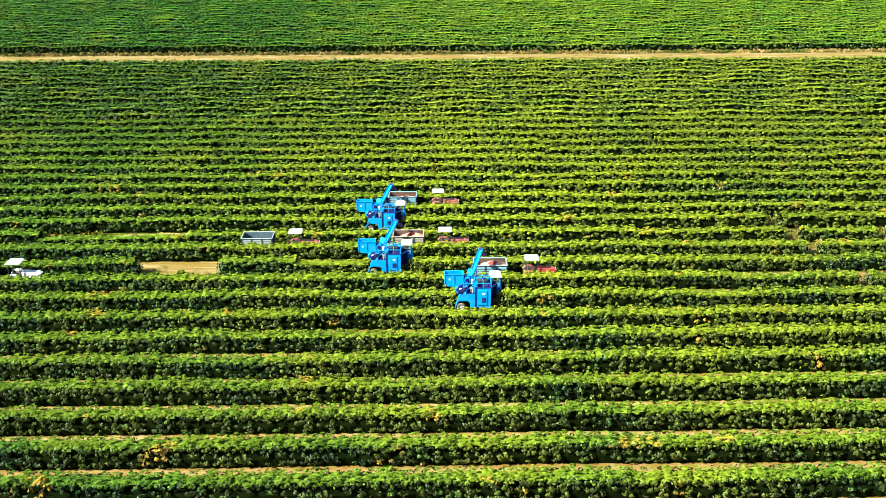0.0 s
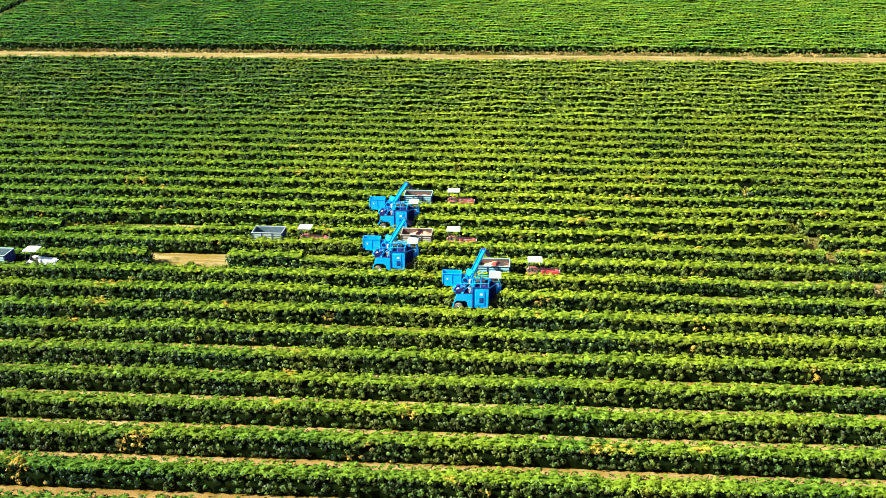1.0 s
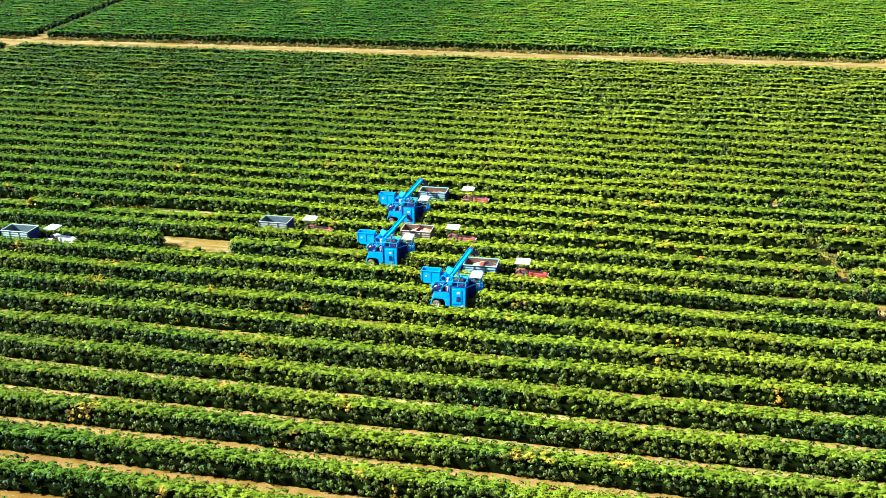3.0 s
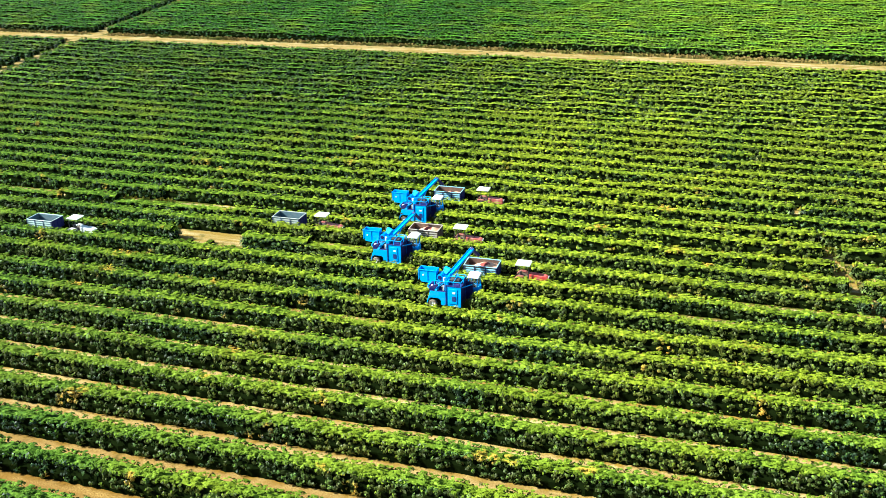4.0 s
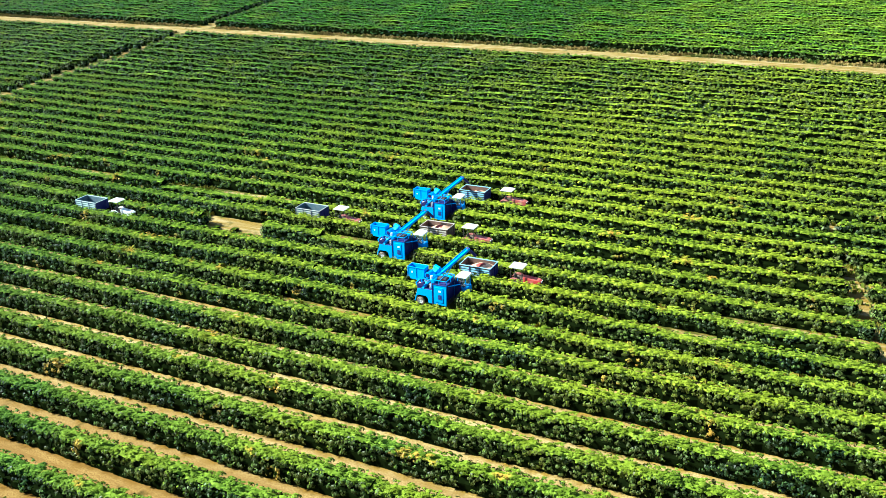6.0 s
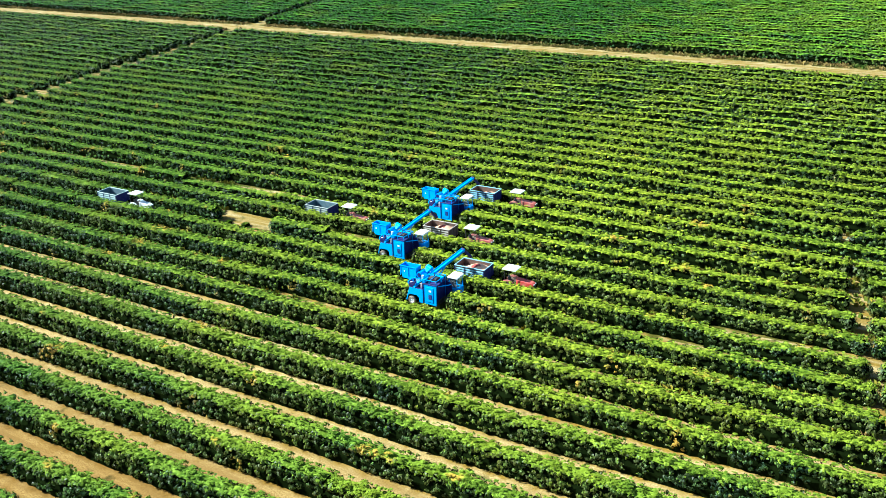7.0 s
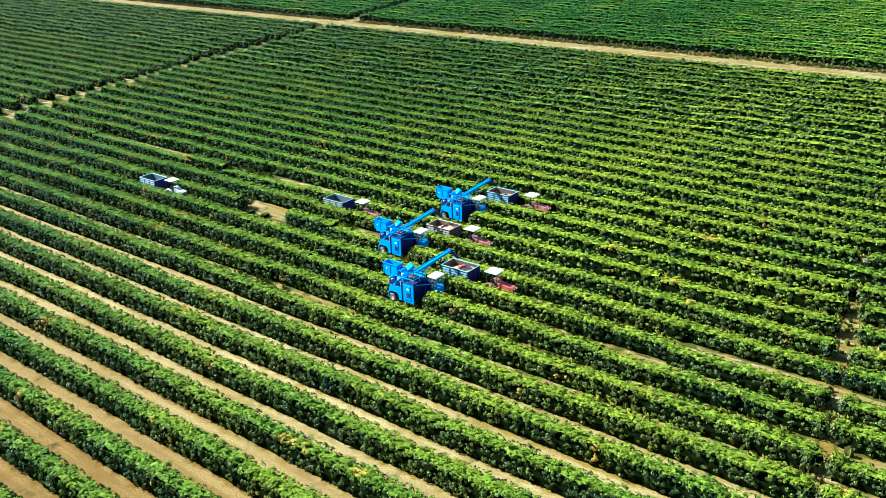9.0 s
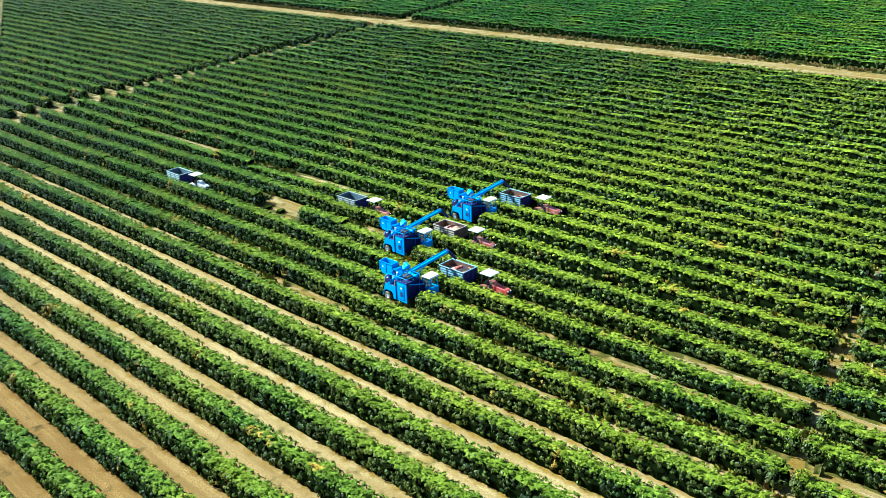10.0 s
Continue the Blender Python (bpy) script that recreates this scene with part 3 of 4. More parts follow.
# ---- harvesters ----
def harvester():
    """Over-the-row coffee harvester; x is forward, the origin on the ground under its middle."""
    h = thing("coffee_harvester", "bright blue over-the-row coffee harvester with raised unloading conveyor", "harvester", "coffee harvesters")
    # front housing: two side walls, end walls, deck
    part("side_panel", slab([(0.65, 0.38), (2.05, 0.32), (2.08, 2.35), (0.65, 2.35)], -0.95, -0.86), BLUE, h)
    part("side_panel", slab([(0.65, 0.38), (2.05, 0.32), (2.08, 2.35), (0.65, 2.35)], 0.78, 0.87), BLUE, h)
    part("front_panel", box(1.98, 2.06, -0.86, 0.78, 0.75, 2.34), SHADE_BLUE, h, "front panel in shade-darkened blue")
    part("inner_panel", box(0.66, 0.72, -0.86, 0.78, 0.9, 2.30), SHADE_BLUE, h)
    part("deck", box(0.55, 2.12, -0.98, 0.92, 2.35, 2.42), SHADE_BLUE, h, "dark blue deck plate")
    door = part("service_door", box(0.86, 1.72, -0.985, -0.95, 0.62, 2.12), BLUE, h)
    for k in range(6):
        part("louvre", box(1.22, 1.60, -1.005, -0.985, 0.92 + 0.085 * k, 0.97 + 0.085 * k, 0.004), SHADE_BLUE, door)
    part("plate", box(1.28, 1.54, -1.0, -0.985, 1.66, 1.84, 0.004), PALE, door)
    part("corner_post", box(0.60, 0.70, -0.99, -0.93, 0.35, 2.40), SHADE_BLUE, h)
    # rear housing with wheel arch
    arch = [(-1.28, 0.35), (-1.16, 0.35), (-1.04, 0.86), (-0.84, 1.02), (-0.10, 1.02), (0.12, 0.86), (0.20, 0.35), (0.60, 0.35), (0.60, 1.72), (-0.80, 1.72), (-0.90, 1.62)]
    part("rear_panel", slab(arch, -0.93, -0.85), BLUE, h)
    part("rear_panel", slab(arch, 0.77, 0.85), BLUE, h)
    part("rear_deck", box(-0.85, 0.60, -0.93, 0.85, 1.72, 1.78), SHADE_BLUE, h)
    part("end_panel", box(-0.98, -0.91, -0.86, 0.78, 0.8, 1.70), SHADE_BLUE, h)
    wheel(h, -0.66, -0.80, 0.40, 0.26, PALE, 0, DUSTY)
    wheel(h, -0.66, 0.74, 0.40, 0.26, PALE, 0, DUSTY)
    wheel(h, 2.45, 1.45, 0.40, 0.30, PALE, 0, DUSTY)
    # far half of the straddling frame, reaching farther forward
    part("wing_panel", slab([(2.06, 0.42), (2.62, 0.50), (2.74, 1.10), (2.70, 2.10), (2.06, 2.30)], 0.80, 0.92), SHADE_BLUE, h, "forward wing panel in shade-darkened blue")
    part("wing_brace", rod((2.06, -0.60, 2.20), (2.66, 0.82, 1.95), 0.05, 6), BLUE, h)
    part("skirt_brush", box(2.06, 2.12, -0.84, 0.76, 0.30, 0.78, 0.01), RUBBER, h, "black rubber skirt")
    # rear hopper, open at the top
    hop = part("hopper", slab([(-2.14, 2.66), (-1.94, 2.24), (-0.66, 2.18), (-0.47, 2.66), (-0.45, 3.46), (-2.20, 3.46)], -0.30, -0.24), BLUE, h)
    part("wall", slab([(-2.14, 2.66), (-1.94, 2.24), (-0.66, 2.18), (-0.47, 2.66), (-0.45, 3.46), (-2.20, 3.46)], 0.56, 0.62), BLUE, hop)
    part("wall", box(-2.22, -2.16, -0.24, 0.56, 2.60, 3.46), BLUE, hop)
    part("wall", box(-0.51, -0.45, -0.24, 0.56, 2.60, 3.46), BLUE, hop)
    part("floor_plate", box(-2.05, -0.62, -0.24, 0.56, 2.66, 2.72), SHADE_BLUE, hop)
    bm = bmesh.new()
    for x in (-2.17, -1.32, -0.48):
        add_box(bm, x - 0.03, x + 0.03, -0.335, -0.30, 2.45, 3.49, 0.005)
    add_box(bm, -2.24, -0.41, -0.345, -0.29, 3.41, 3.49, 0.01)
    part("rib", bm, BLUE, hop)
    part("plate", box(-1.80, -1.66, -0.315, -0.30, 2.86, 3.02, 0.004), PALE, hop)
    part("strut", rod((-0.75, 0.0, 1.75), (-1.45, 0.2, 2.25), 0.06), SHADE_BLUE, h)
    part("strut", rod((-0.7, 0.9, 1.75), (-1.45, 0.45, 2.30), 0.06), SHADE_BLUE, h)
    # cleaning fan and elevator between hopper and deck
    fan = part("fan_housing", lathe_y([(-0.20, 0.16), (-0.20, 0.30), (0.20, 0.30), (0.20, 0.16)], (-0.72, -0.50, 2.12), 18), SHADE_BLUE, h, "dark blue round fan housing")
    part("fan_cover", lathe_y([(-0.24, 0.02), (-0.24, 0.12), (-0.20, 0.15)], (-0.72, -0.50, 2.12), 14), PALE, fan)
    # bucket elevator leaning back to the conveyor's foot, round-headed
    foot, head = Vector((-0.50, -0.70, 1.80)), Vector((0.28, 0.95, 3.16))
    lean = (head - foot).normalized()
    across = Vector((1, 0, 0))
    across = (across - lean * across.dot(lean)).normalized()
    turn = Matrix((across, lean, across.cross(lean))).transposed().to_4x4()
    turn.translation = foot
    long = (head - foot).length
    tower = part("elevator", box(-0.25, 0.25, 0, long, -0.15, 0.15, 0.04, turn), BLUE, h)
    for k in range(5):
        part("rib", box(-0.28, 0.28, 0.2 + 0.42 * k, 0.27 + 0.42 * k, -0.18, 0.18, 0.01, turn), SHADE_BLUE if k % 2 else BLUE, tower)
    part("drum", rod(turn @ Vector((-0.30, long, 0)), turn @ Vector((0.30, long, 0)), 0.24, 14), BLUE, tower)
    part("drum", rod(turn @ Vector((-0.30, 0.05, 0)), turn @ Vector((0.30, 0.05, 0)), 0.22, 14), BLUE, tower)
    part("motor", rod(turn @ Vector((-0.52, long, 0)), turn @ Vector((-0.30, long, 0)), 0.11, 10), DARK, tower)
    turn = Matrix.Translation((-0.78, 0.35, 1.78)) @ Matrix.Rotation(radians(-70), 4, "Y")
    part("feeder", box(0, 1.35, -0.18, 0.18, -0.13, 0.13, 0.03, turn), SHADE_BLUE, h)
    for x, y in ((-0.48, -0.80), (0.55, -0.80), (-0.48, 0.72), (0.55, 0.72)):
        part("upright", box(x - 0.04, x + 0.04, y - 0.04, y + 0.04, 1.78, 2.75, 0.008), BLUE, h)
    part("brace", rod((-0.48, -0.80, 1.80), (0.55, -0.80, 2.70), 0.035, 6), BLUE, h)
    part("brace", rod((-0.48, -0.80, 2.72), (-0.48, 0.72, 2.72), 0.035, 6), BLUE, h)
    part("brace", rod((-0.48, -0.80, 2.72), (0.58, -0.80, 2.72), 0.035, 6), BLUE, h)
    part("back_plate", box(-0.55, 0.60, 0.02, 0.08, 1.78, 2.62, 0.01), SHADE_BLUE, h, "dark blue back plate")
    duct = part("duct", rod((-0.98, -0.10, 1.85), (-0.80, -0.05, 2.24), 0.13, 10), SHADE_BLUE, h)
    part("collar", rod((-0.90, -0.08, 2.02), (-0.87, -0.07, 2.09), 0.17, 12), BLUE, duct)
    blower = part("blower", rod((-0.98, -0.62, 2.02), (-0.98, -0.18, 2.02), 0.26, 16), BLUE, h)
    part("blower_cap", rod((-0.98, -0.64, 2.02), (-0.98, -0.62, 2.02), 0.15, 12), SHADE_BLUE, blower)
    drum = part("cleaner_drum", rod((-0.10, -0.34, 2.86), (-0.10, 0.40, 2.86), 0.29, 18), BLUE, h)
    part("drum_cap", rod((-0.10, -0.37, 2.86), (-0.10, -0.34, 2.86), 0.20, 14), SHADE_BLUE, drum)
    part("drum_stand", rod((-0.10, -0.20, 1.78), (-0.10, -0.20, 2.65), 0.07, 8), SHADE_BLUE, h)
    part("return_pipe", rod((-0.86, -0.45, 2.10), (-0.30, 0.75, 2.98), 0.10, 10), BLUE, h)
    part("valve_block", box(0.18, 0.46, -0.74, -0.44, 1.82, 2.20, 0.03), GREY, h, "grey hydraulic valve block")
    part("filter", rod((0.34, -0.40, 2.55), (0.34, -0.40, 2.95), 0.11, 10), PALE, h, "pale round air filter")
    part("cleaner_box", box(0.02, 0.48, 0.10, 0.75, 1.78, 2.52, 0.04), SHADE_BLUE, h)
    part("cleaner_lid", box(0.04, 0.46, 0.14, 0.70, 2.52, 2.60, 0.03), BLUE, h)
    part("belt_guard", slab([(-0.95, 1.80), (-0.55, 1.80), (-0.10, 2.30), (-0.20, 2.48), (-0.95, 2.10)], -0.92, -0.84, 0.02), SHADE_BLUE, h, "dark blue belt guard")
    for x, y, z in ((0.35, -0.78, 1.78), (0.50, -0.45, 1.78), (-0.30, 0.05, 1.78)):
        part("hydraulic_cylinder", rod((x, y, z), (x + 0.12, y + 0.05, z + 0.72), 0.05, 8), GREY, h)
    for k, (y, lift) in enumerate(((-0.5, 0.30), (0.1, 0.38), (0.6, 0.25))):
        hose = bmesh.new()
        pts = [Vector((-0.9 + 0.25 * i, y + 0.06 * math.sin(i * 1.3 + k), 1.9 + lift * math.sin(math.pi * i / 7) + 0.075 * i)) for i in range(8)]
        for p, q in zip(pts, pts[1:]):
            add_rod(hose, p, q, 0.025, 5)
        part("hose", hose, DARK, h)
    part("chute", slab([(0.35, 2.35), (0.85, 2.45), (0.75, 2.75), (0.30, 3.0)], -0.35, 0.15), BLUE, h)
    part("gearbox", box(-0.45, 0.15, 0.25, 0.75, 1.78, 2.25, 0.04), BLUE, h)
    # engine and tanks on the deck, with a guard rail
    part("engine", box(0.85, 1.75, -0.30, 0.45, 2.42, 2.78, 0.04), DARK, h, "dark engine block")
    part("tank", rod((0.8, 0.66, 2.58), (1.9, 0.66, 2.58), 0.15, 14), BLUE, h)
    part("oil_tank", box(0.62, 0.84, -0.85, -0.2, 2.42, 2.76, 0.03), BLUE, h)
    part("exhaust", rod((1.3, 0.1, 2.78), (1.3, 0.1, 3.12), 0.05), DARK, h)
    bm = bmesh.new()
    posts = [(0.60, -0.93), (1.34, -0.93), (2.08, -0.93), (2.08, 0.0), (2.08, 0.88), (0.60, 0.88), (1.34, 0.88)]
    for x, y in posts:
        add_rod(bm, (x, y, 2.40), (x, y, 2.82), 0.028, 6)
    for a, b in (((0.60, -0.93), (2.08, -0.93)), ((2.08, -0.93), (2.08, 0.88)), ((2.08, 0.88), (0.60, 0.88)), ((0.60, -0.93), (0.60, 0.88))):
        add_rod(bm, (*a, 2.82), (*b, 2.82), 0.032, 6)
    part("guard_rail", bm, BLUE, h)
    bm = bmesh.new()
    add_rod(bm, (1.35, -0.93, 2.82), (1.35, 0.88, 2.82), 0.03, 6)
    add_rod(bm, (0.60, 0.2, 2.84), (2.08, 0.2, 2.84), 0.03, 6)
    part("cross_rail", bm, BLUE, h)
    # unloading conveyor over the next row
    a, e, d = Vector((0.30, 1.55, 2.38)), Vector((1.45, 5.45, 3.50)), Vector((1.95, 6.10, 2.60))
    along = (e - a).normalized()
    flat = along.cross(Vector((0, 0, 1))).normalized()
    up = flat.cross(along)
    frame_m = Matrix((flat, along, up)).transposed().to_4x4()
    frame_m.translation = a
    span = (e - a).length
    conv = part("conveyor", box(-0.17, 0.17, -0.5, span, -0.08, 0.04, 0.02, frame_m), BLUE, h)
    part("side_plate", box(-0.21, -0.165, -0.5, span + 0.05, -0.12, 0.14, 0.01, frame_m), BLUE, conv)
    part("side_plate", box(0.165, 0.21, -0.5, span + 0.05, -0.12, 0.14, 0.01, frame_m), BLUE, conv)
    for k in range(9):
        part("flight", box(-0.155, 0.155, 0.3 + k * span / 10, 0.36 + k * span / 10, 0.035, 0.08, 0, frame_m), BLUE, conv)
    along2 = (d - e).normalized()
    flat2 = along2.cross(Vector((0, 0, 1))).normalized()
    m2 = Matrix((flat2, along2, flat2.cross(along2))).transposed().to_4x4()
    m2.translation = e
    part("spout", box(-0.20, 0.20, -0.15, (d - e).length, -0.14, 0.14, 0.05, m2), SHADE_BLUE, conv, "dark blue discharge spout")
    part("support_arm", rod((0.9, 0.9, 1.9), a.lerp(e, 0.45) - up * 0.12, 0.05), BLUE, h)
    # driver's cab beside the row
    cab = part("cab", box(2.20, 3.20, 1.18, 2.28, 0.78, 1.42, 0.05), BLUE, h)
    for x, y in ((2.24, 1.22), (3.10, 1.22), (2.24, 2.24), (3.10, 2.24)):
        part("pillar", rod((x, y, 1.40), (x + (0.0 if x < 2.5 else -0.08), y, 2.46), 0.045, 6), BLUE, cab)
    part("roof", slab([(2.08, 2.44), (3.22, 2.44), (3.18, 2.56), (2.95, 2.62), (2.3, 2.62), (2.1, 2.56)], 1.08, 2.38, 0.03), WHITE, cab, "white cab roof")
    part("window", box(2.28, 3.06, 1.205, 1.215, 1.44, 2.42, 0), GLASS, cab)
    part("window", box(3.05, 3.06, 1.26, 2.20, 1.44, 2.42, 0), GLASS, cab)
    part("seat", slab([(2.40, 1.3), (2.85, 1.3), (2.85, 1.48), (2.56, 1.50), (2.46, 2.0), (2.36, 2.0)], 1.5, 1.95), DARK, cab)
    part("cab_mount", rod((2.1, 0.8, 1.1), (2.3, 1.3, 1.0), 0.07, 6), SHADE_BLUE, h)
    part("cab_stay", rod((2.1, 0.8, 2.2), (2.2, 1.25, 2.3), 0.04, 6), SHADE_BLUE, h)
    bm = bmesh.new()
    add_rod(bm, (2.45, 1.45, 0.40), (2.45, 1.45, 0.85), 0.06, 8)
    part("fork", bm, SHADE_BLUE, h)
    bm = bmesh.new()
    for x in (2.95, 3.22):
        add_rod(bm, (x, 1.10, 0.45), (x, 1.10, 1.45), 0.02, 6)
    for z in (0.5, 0.75, 1.0, 1.25):
        add_rod(bm, (2.95, 1.10, z), (3.22, 1.10, z), 0.018, 6)
    part("ladder", bm, BLUE, h)
    return h


def tractor(hood_mat, label):
    """Narrow orchard tractor; x is forward, the origin under the middle of its canopy."""
    t = thing("tractor", label, "tractor", "farm tractors")
    hood = part("hood", slab([(0.62, 0.78), (2.32, 0.74), (2.42, 0.88), (2.40, 1.20), (2.15, 1.34), (0.60, 1.46)], -0.34, 0.34, 0.06), hood_mat, t)
    part("grille", box(2.40, 2.45, -0.26, 0.26, 0.80, 1.15, 0.01), DARK, hood, "dark radiator grille")
    for y in (-0.2, 0.2):
        part("headlight", rod((2.42, y, 1.19), (2.46, y, 1.19), 0.07, 10), WHITE, hood)
    part("chassis", box(-0.55, 2.15, -0.22, 0.22, 0.52, 0.80, 0.04), DARK, t)
    part("front_weight", box(2.40, 2.62, -0.28, 0.28, 0.48, 0.74, 0.03), DARK, t)
    part("front_axle", rod((1.80, -0.58, 0.36), (1.80, 0.58, 0.36), 0.06), DARK, t)
    part("rear_axle", rod((-0.15, -0.60, 0.60), (-0.15, 0.60, 0.60), 0.10), DARK, t)
    for s in (-1, 1):
        wheel(t, -0.15, s * 0.64, 0.60, 0.34, TAN, 18, DUSTY)
        wheel(t, 1.80, s * 0.60, 0.37, 0.22, TAN, 14)
        prof = [(-0.80, 0.98), (-0.62, 1.22), (-0.30, 1.32), (0.10, 1.30), (0.42, 1.10), (0.50, 0.95), (0.38, 1.02), (0.08, 1.22), (-0.28, 1.24), (-0.56, 1.14), (-0.72, 0.94)]
        part("fender", slab(prof, s * 0.46, s * 0.86, 0.012), FENDER if hood_mat in (RED, FADED) else hood_mat, t)
    part("platform", box(-0.35, 0.62, -0.46, 0.46, 0.78, 0.84), DARK, t)
    part("seat", slab([(-0.30, 0.95), (0.14, 0.95), (0.14, 1.12), (-0.12, 1.12), (-0.26, 1.55), (-0.36, 1.53)], -0.22, 0.22, 0.04), DARK, t)
    col = part("steering_column", rod((0.62, 0, 1.05), (0.42, 0, 1.48), 0.035), DARK, t)
    ring = bmesh.new()
    for k in range(14):
        a, b = 2 * math.pi * k / 14, 2 * math.pi * (k + 1) / 14
        tilt = Matrix.Translation((0.42, 0, 1.48)) @ Matrix.Rotation(radians(-25), 4, "Y")
        add_rod(ring, tilt @ Vector((0.19 * math.cos(a), 0.19 * math.sin(a), 0)), tilt @ Vector((0.19 * math.cos(b), 0.19 * math.sin(b), 0)), 0.018, 5)
    part("steering_wheel", ring, DARK, col)
    for x, y in ((-0.55, -0.50), (-0.55, 0.50), (0.55, -0.46), (0.55, 0.46)):
        part("canopy_post", rod((x, y, 0.95), (x, y, 2.38), 0.03, 6), DARK, t)
    part("canopy", slab([(-0.70, 2.36), (0.68, 2.36), (0.72, 2.41), (0.60, 2.47), (-0.62, 2.47), (-0.74, 2.41)], -0.66, 0.66, 0.025), CANOPY, t, "flat white canopy roof")
    part("exhaust", rod((1.45, 0.16, 1.36), (1.45, 0.16, 1.95), 0.035), DARK, t)
    part("hitch", box(-1.05, -0.50, -0.10, 0.10, 0.42, 0.54, 0.02), DARK, t)
    return t


def trailer(side, end, inner, label):
    """Two-wheeled bulk trailer; x is forward, the origin on the ground under its middle."""
    t = thing("farm_trailer", label, "trailer", "bulk trailers")
    L, W, z0, z1 = 1.62, 0.98, 0.90, 2.00
    part("floor_plate", box(-L, L, -W, W, z0 - 0.08, z0), BROWN, t)
    part("chassis", box(-L + 0.1, L, -0.42, 0.42, z0 - 0.24, z0 - 0.08, 0.02), DARK, t)
    for s in (-1, 1):
        wall = part("side_wall", box(-L, L, s * W - (0.05 if s > 0 else 0), s * W + (0.05 if s < 0 else 0), z0, z1 - 0.02, 0.01), inner, t)
        for k in range(4):
            z = z0 + 0.03 + k * 0.25
            part("board", box(-L, L, min(s * (W + 0.001), s * (W + 0.035)), max(s * (W + 0.001), s * (W + 0.035)), z, z + 0.155, 0.012), side, wall)
        for x in (-L + 0.04, -0.55, 0.55, L - 0.04):
            part("stake", box(x - 0.035, x + 0.035, min(s * (W + 0.035), s * (W + 0.075)), max(s * (W + 0.035), s * (W + 0.075)), z0 - 0.1, z1 + 0.02, 0.008), end, wall)
        part("top_rail", box(-L - 0.03, L + 0.03, s * W - 0.05, s * W + 0.05, z1 - 0.02, z1 + 0.04, 0.01), side, wall)
        wheel(t, -0.15, s * 0.78, 0.40, 0.26, TAN)
    for s in (-1, 1):
        gate = part("end_wall", box(s * L - (0.05 if s > 0 else 0), s * L + (0.05 if s < 0 else 0), -W + 0.05, W - 0.05, z0, z1, 0.01), inner, t)
        part("outer_sheet", box(min(s * (L + 0.001), s * (L + 0.03)), max(s * (L + 0.001), s * (L + 0.03)), -W, W, z0 - 0.05, z1 - 0.01, 0.006), end, gate)
        for y in (-0.6, 0.0, 0.6):
            part("rib", box(min(s * (L + 0.03), s * (L + 0.07)), max(s * (L + 0.03), s * (L + 0.07)), y - 0.04, y + 0.04, z0 - 0.05, z1, 0.006), end, gate)
        part("top_rail", box(s * L - 0.04, s * L + 0.04, -W + 0.05, W - 0.05, z1, z1 + 0.045, 0.01), side, gate)
    bm = bmesh.new()
    add_rod(bm, (L, -0.4, z0 - 0.2), (L + 0.95, 0, 0.52), 0.05, 8)
    add_rod(bm, (L, 0.4, z0 - 0.2), (L + 0.95, 0, 0.52), 0.05, 8)
    add_rod(bm, (L + 0.9, 0, 0.52), (L + 1.35, 0, 0.50), 0.05, 8)
    part("drawbar", bm, DARK, t)
    part("axle", rod((-0.15, -0.78, 0.40), (-0.15, 0.78, 0.40), 0.06), DARK, t)
    for s in (-1, 1):
        part("spring_hanger", box(-0.35, 0.05, s * 0.36 - 0.06, s * 0.36 + 0.06, 0.36, z0 - 0.2, 0.01), DARK, t)
    return t


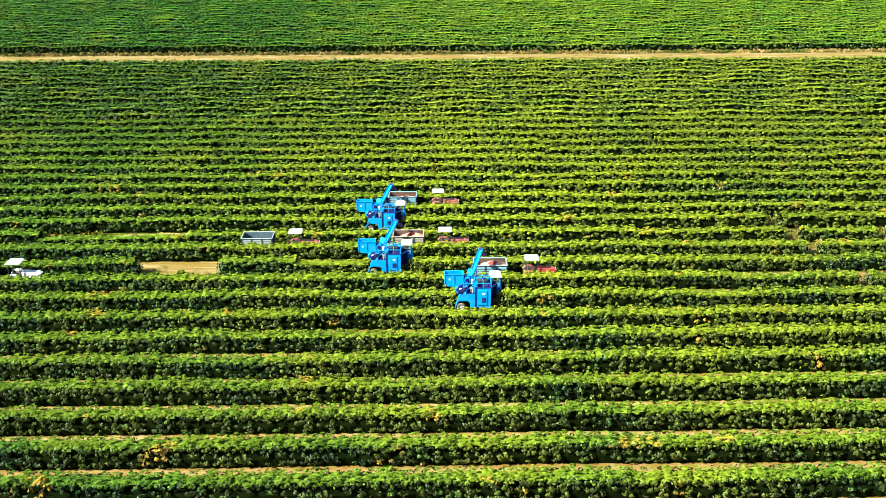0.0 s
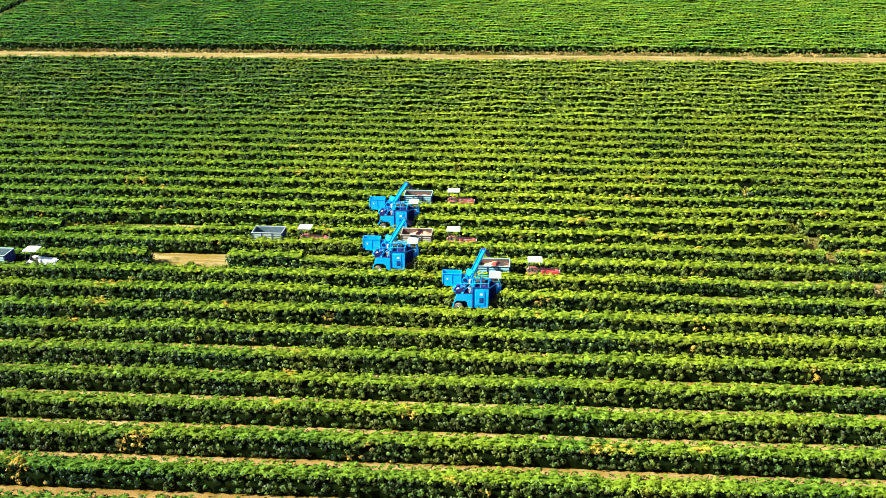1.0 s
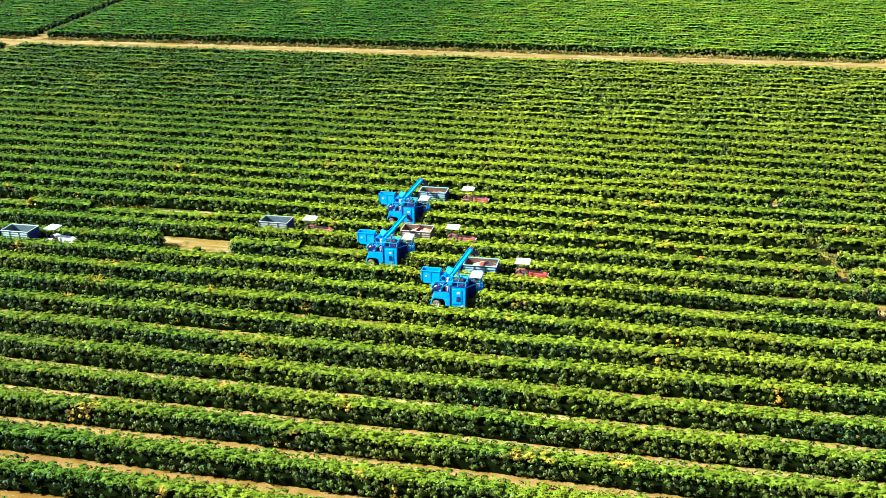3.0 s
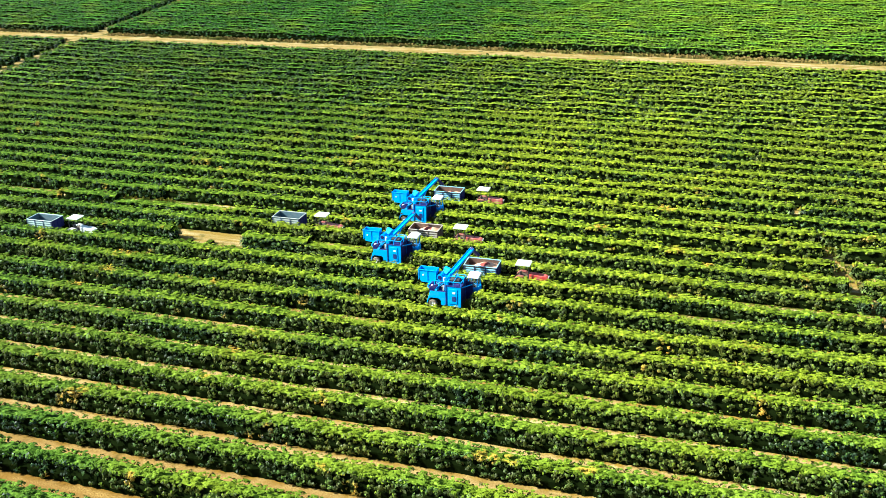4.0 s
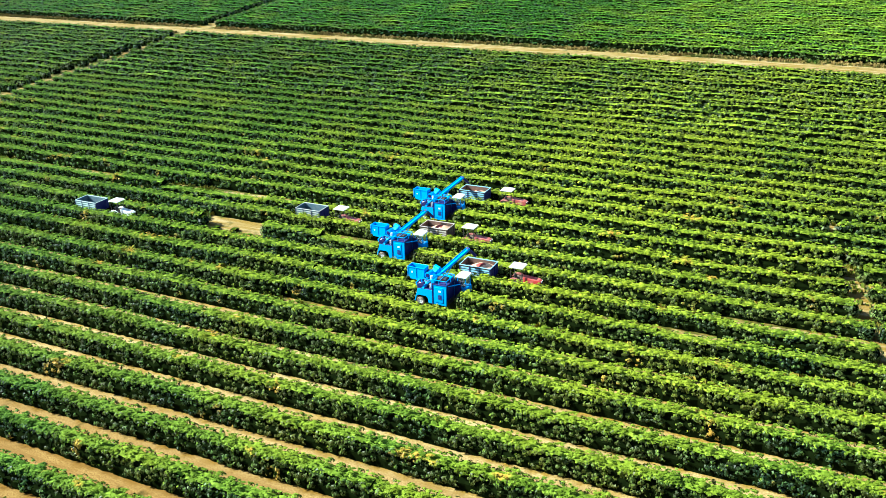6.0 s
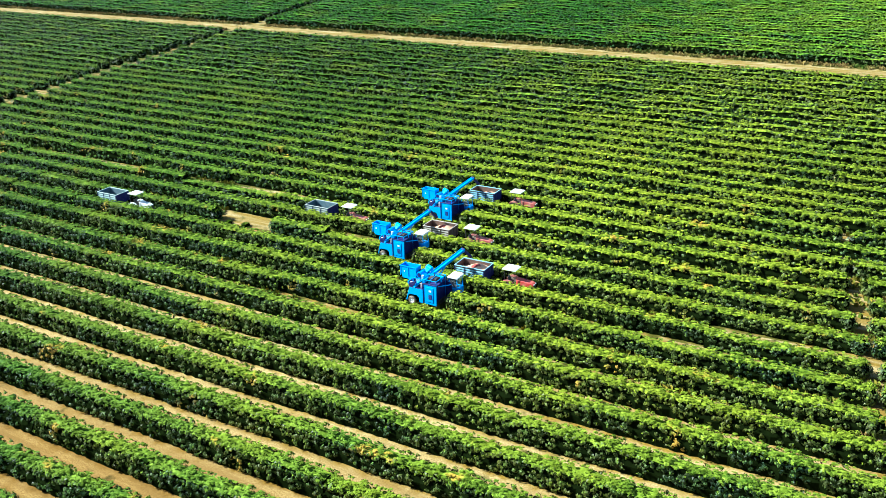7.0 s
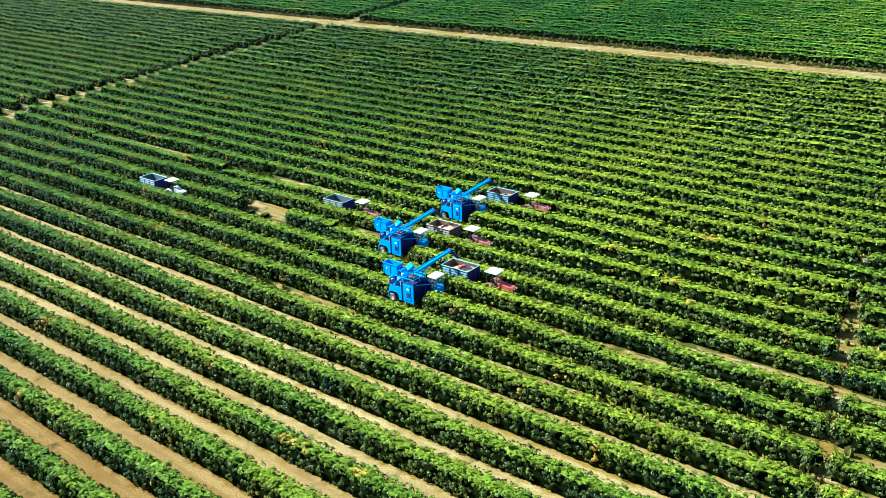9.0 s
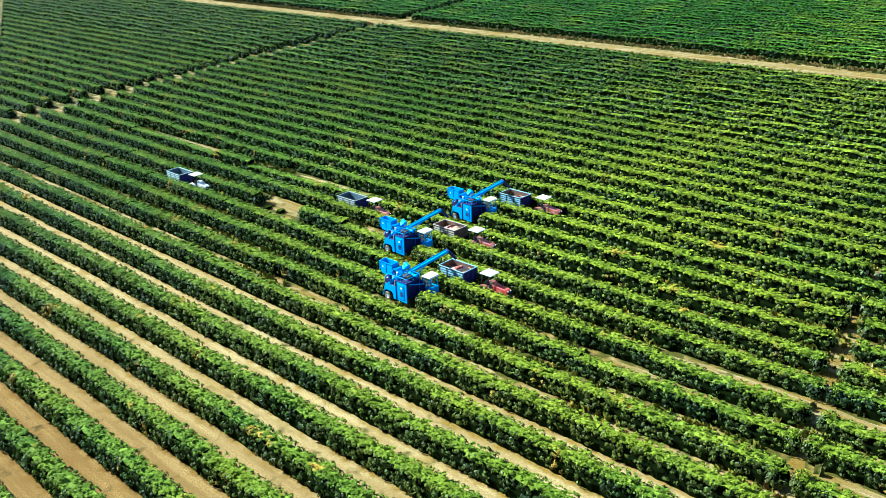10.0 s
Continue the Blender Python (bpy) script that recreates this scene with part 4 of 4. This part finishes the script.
def heap(x, y, fill, label):
    """Coffee cherries lying in a trailer whose middle is at x, y."""
    bm = bmesh.new()
    nx, ny, L, W = 26, 16, 1.565, 0.925
    grid = []
    for i in range(nx + 1):
        line = []
        for j in range(ny + 1):
            u, v = i / nx * 2 - 1, j / ny * 2 - 1
            peak = math.exp(-((u - 0.30) ** 2) * 1.3 - v * v * 0.5)
            z = 0.91 + fill * (0.30 + 0.86 * peak) + 0.035 * noise.noise((u * 4, v * 3, x))
            line.append(bm.verts.new((u * L, v * W, z)))
        grid.append(line)
    for i in range(nx):
        for j in range(ny):
            bm.faces.new((grid[i][j], grid[i + 1][j], grid[i + 1][j + 1], grid[i][j + 1]))
    rim = bmesh.ops.extrude_face_region(bm, geom=list(bm.faces))["geom"]
    for v in rim:
        if isinstance(v, bmesh.types.BMVert):
            v.co.z = 0.904
    bmesh.ops.recalc_face_normals(bm, faces=bm.faces)
    ob = part("heap", bm, CHERRY)
    ob.location = (x, y, 0)
    smooth(ob, 60)
    return tagged(ob, label, "heap", "loads of coffee cherries")


lead = harvester()
lead.matrix_basis = pose(6.03, ROW_Y + 6 * ROW_STEP - 0.07, 0)
for x, row in ((-2.50, 8), (-3.50, 11)):
    copy_thing(lead, pose(x, ROW_Y + row * ROW_STEP + 0.05, 0))

# the lanes in which tractors and trailers stand
LANE_A, LANE_B, LANE_C = 82.45, 90.15, 102.65
red = tractor(RED, "red narrow farm tractor with a flat white canopy")
red.matrix_basis = pose(12.52, LANE_A, 0)
dusty = tractor(FADED, "dusty faded red farm tractor with a flat white canopy")
dusty.matrix_basis = pose(4.12, LANE_B, 0)
for x, y in ((3.48, LANE_C), (-11.75, LANE_B - 0.2)):
    copy_thing(dusty, pose(x, y, 0))
tractor(PALE, "pale grey narrow farm tractor with a flat white canopy").matrix_basis = pose(-38.2, LANE_A, 0)

full = trailer(TEAL, SHADE_BLUE, BROWN, "pale blue slatted trailer loaded with coffee cherries")
full.matrix_basis = pose(8.42, LANE_A, 0)
heap(8.42, LANE_A, 0.98, "orange-brown heap of harvested coffee in a slatted trailer")
trailer(PLANK, BROWN, BROWN, "weathered brown-grey trailer loaded with coffee cherries").matrix_basis = pose(0.20, LANE_B, 0)
heap(0.20, LANE_B, 0.98, "reddish heap of harvested coffee in a brown trailer")
copy_thing(full, pose(-0.75, LANE_C, 0))
heap(-0.75, LANE_C, 0.72, "thin brown layer of harvested coffee in a trailer")
trailer(SLAT, SHADE_BLUE, BLUEGREY, "empty grey-white slatted trailer with dark blue ends").matrix_basis = pose(-15.75, LANE_B - 0.2, 0)
trailer(AQUA, SHADE_BLUE, BLUEGREY, "empty pale trailer with a dark inside behind a pale tractor").matrix_basis = pose(-42.3, LANE_A, 0)
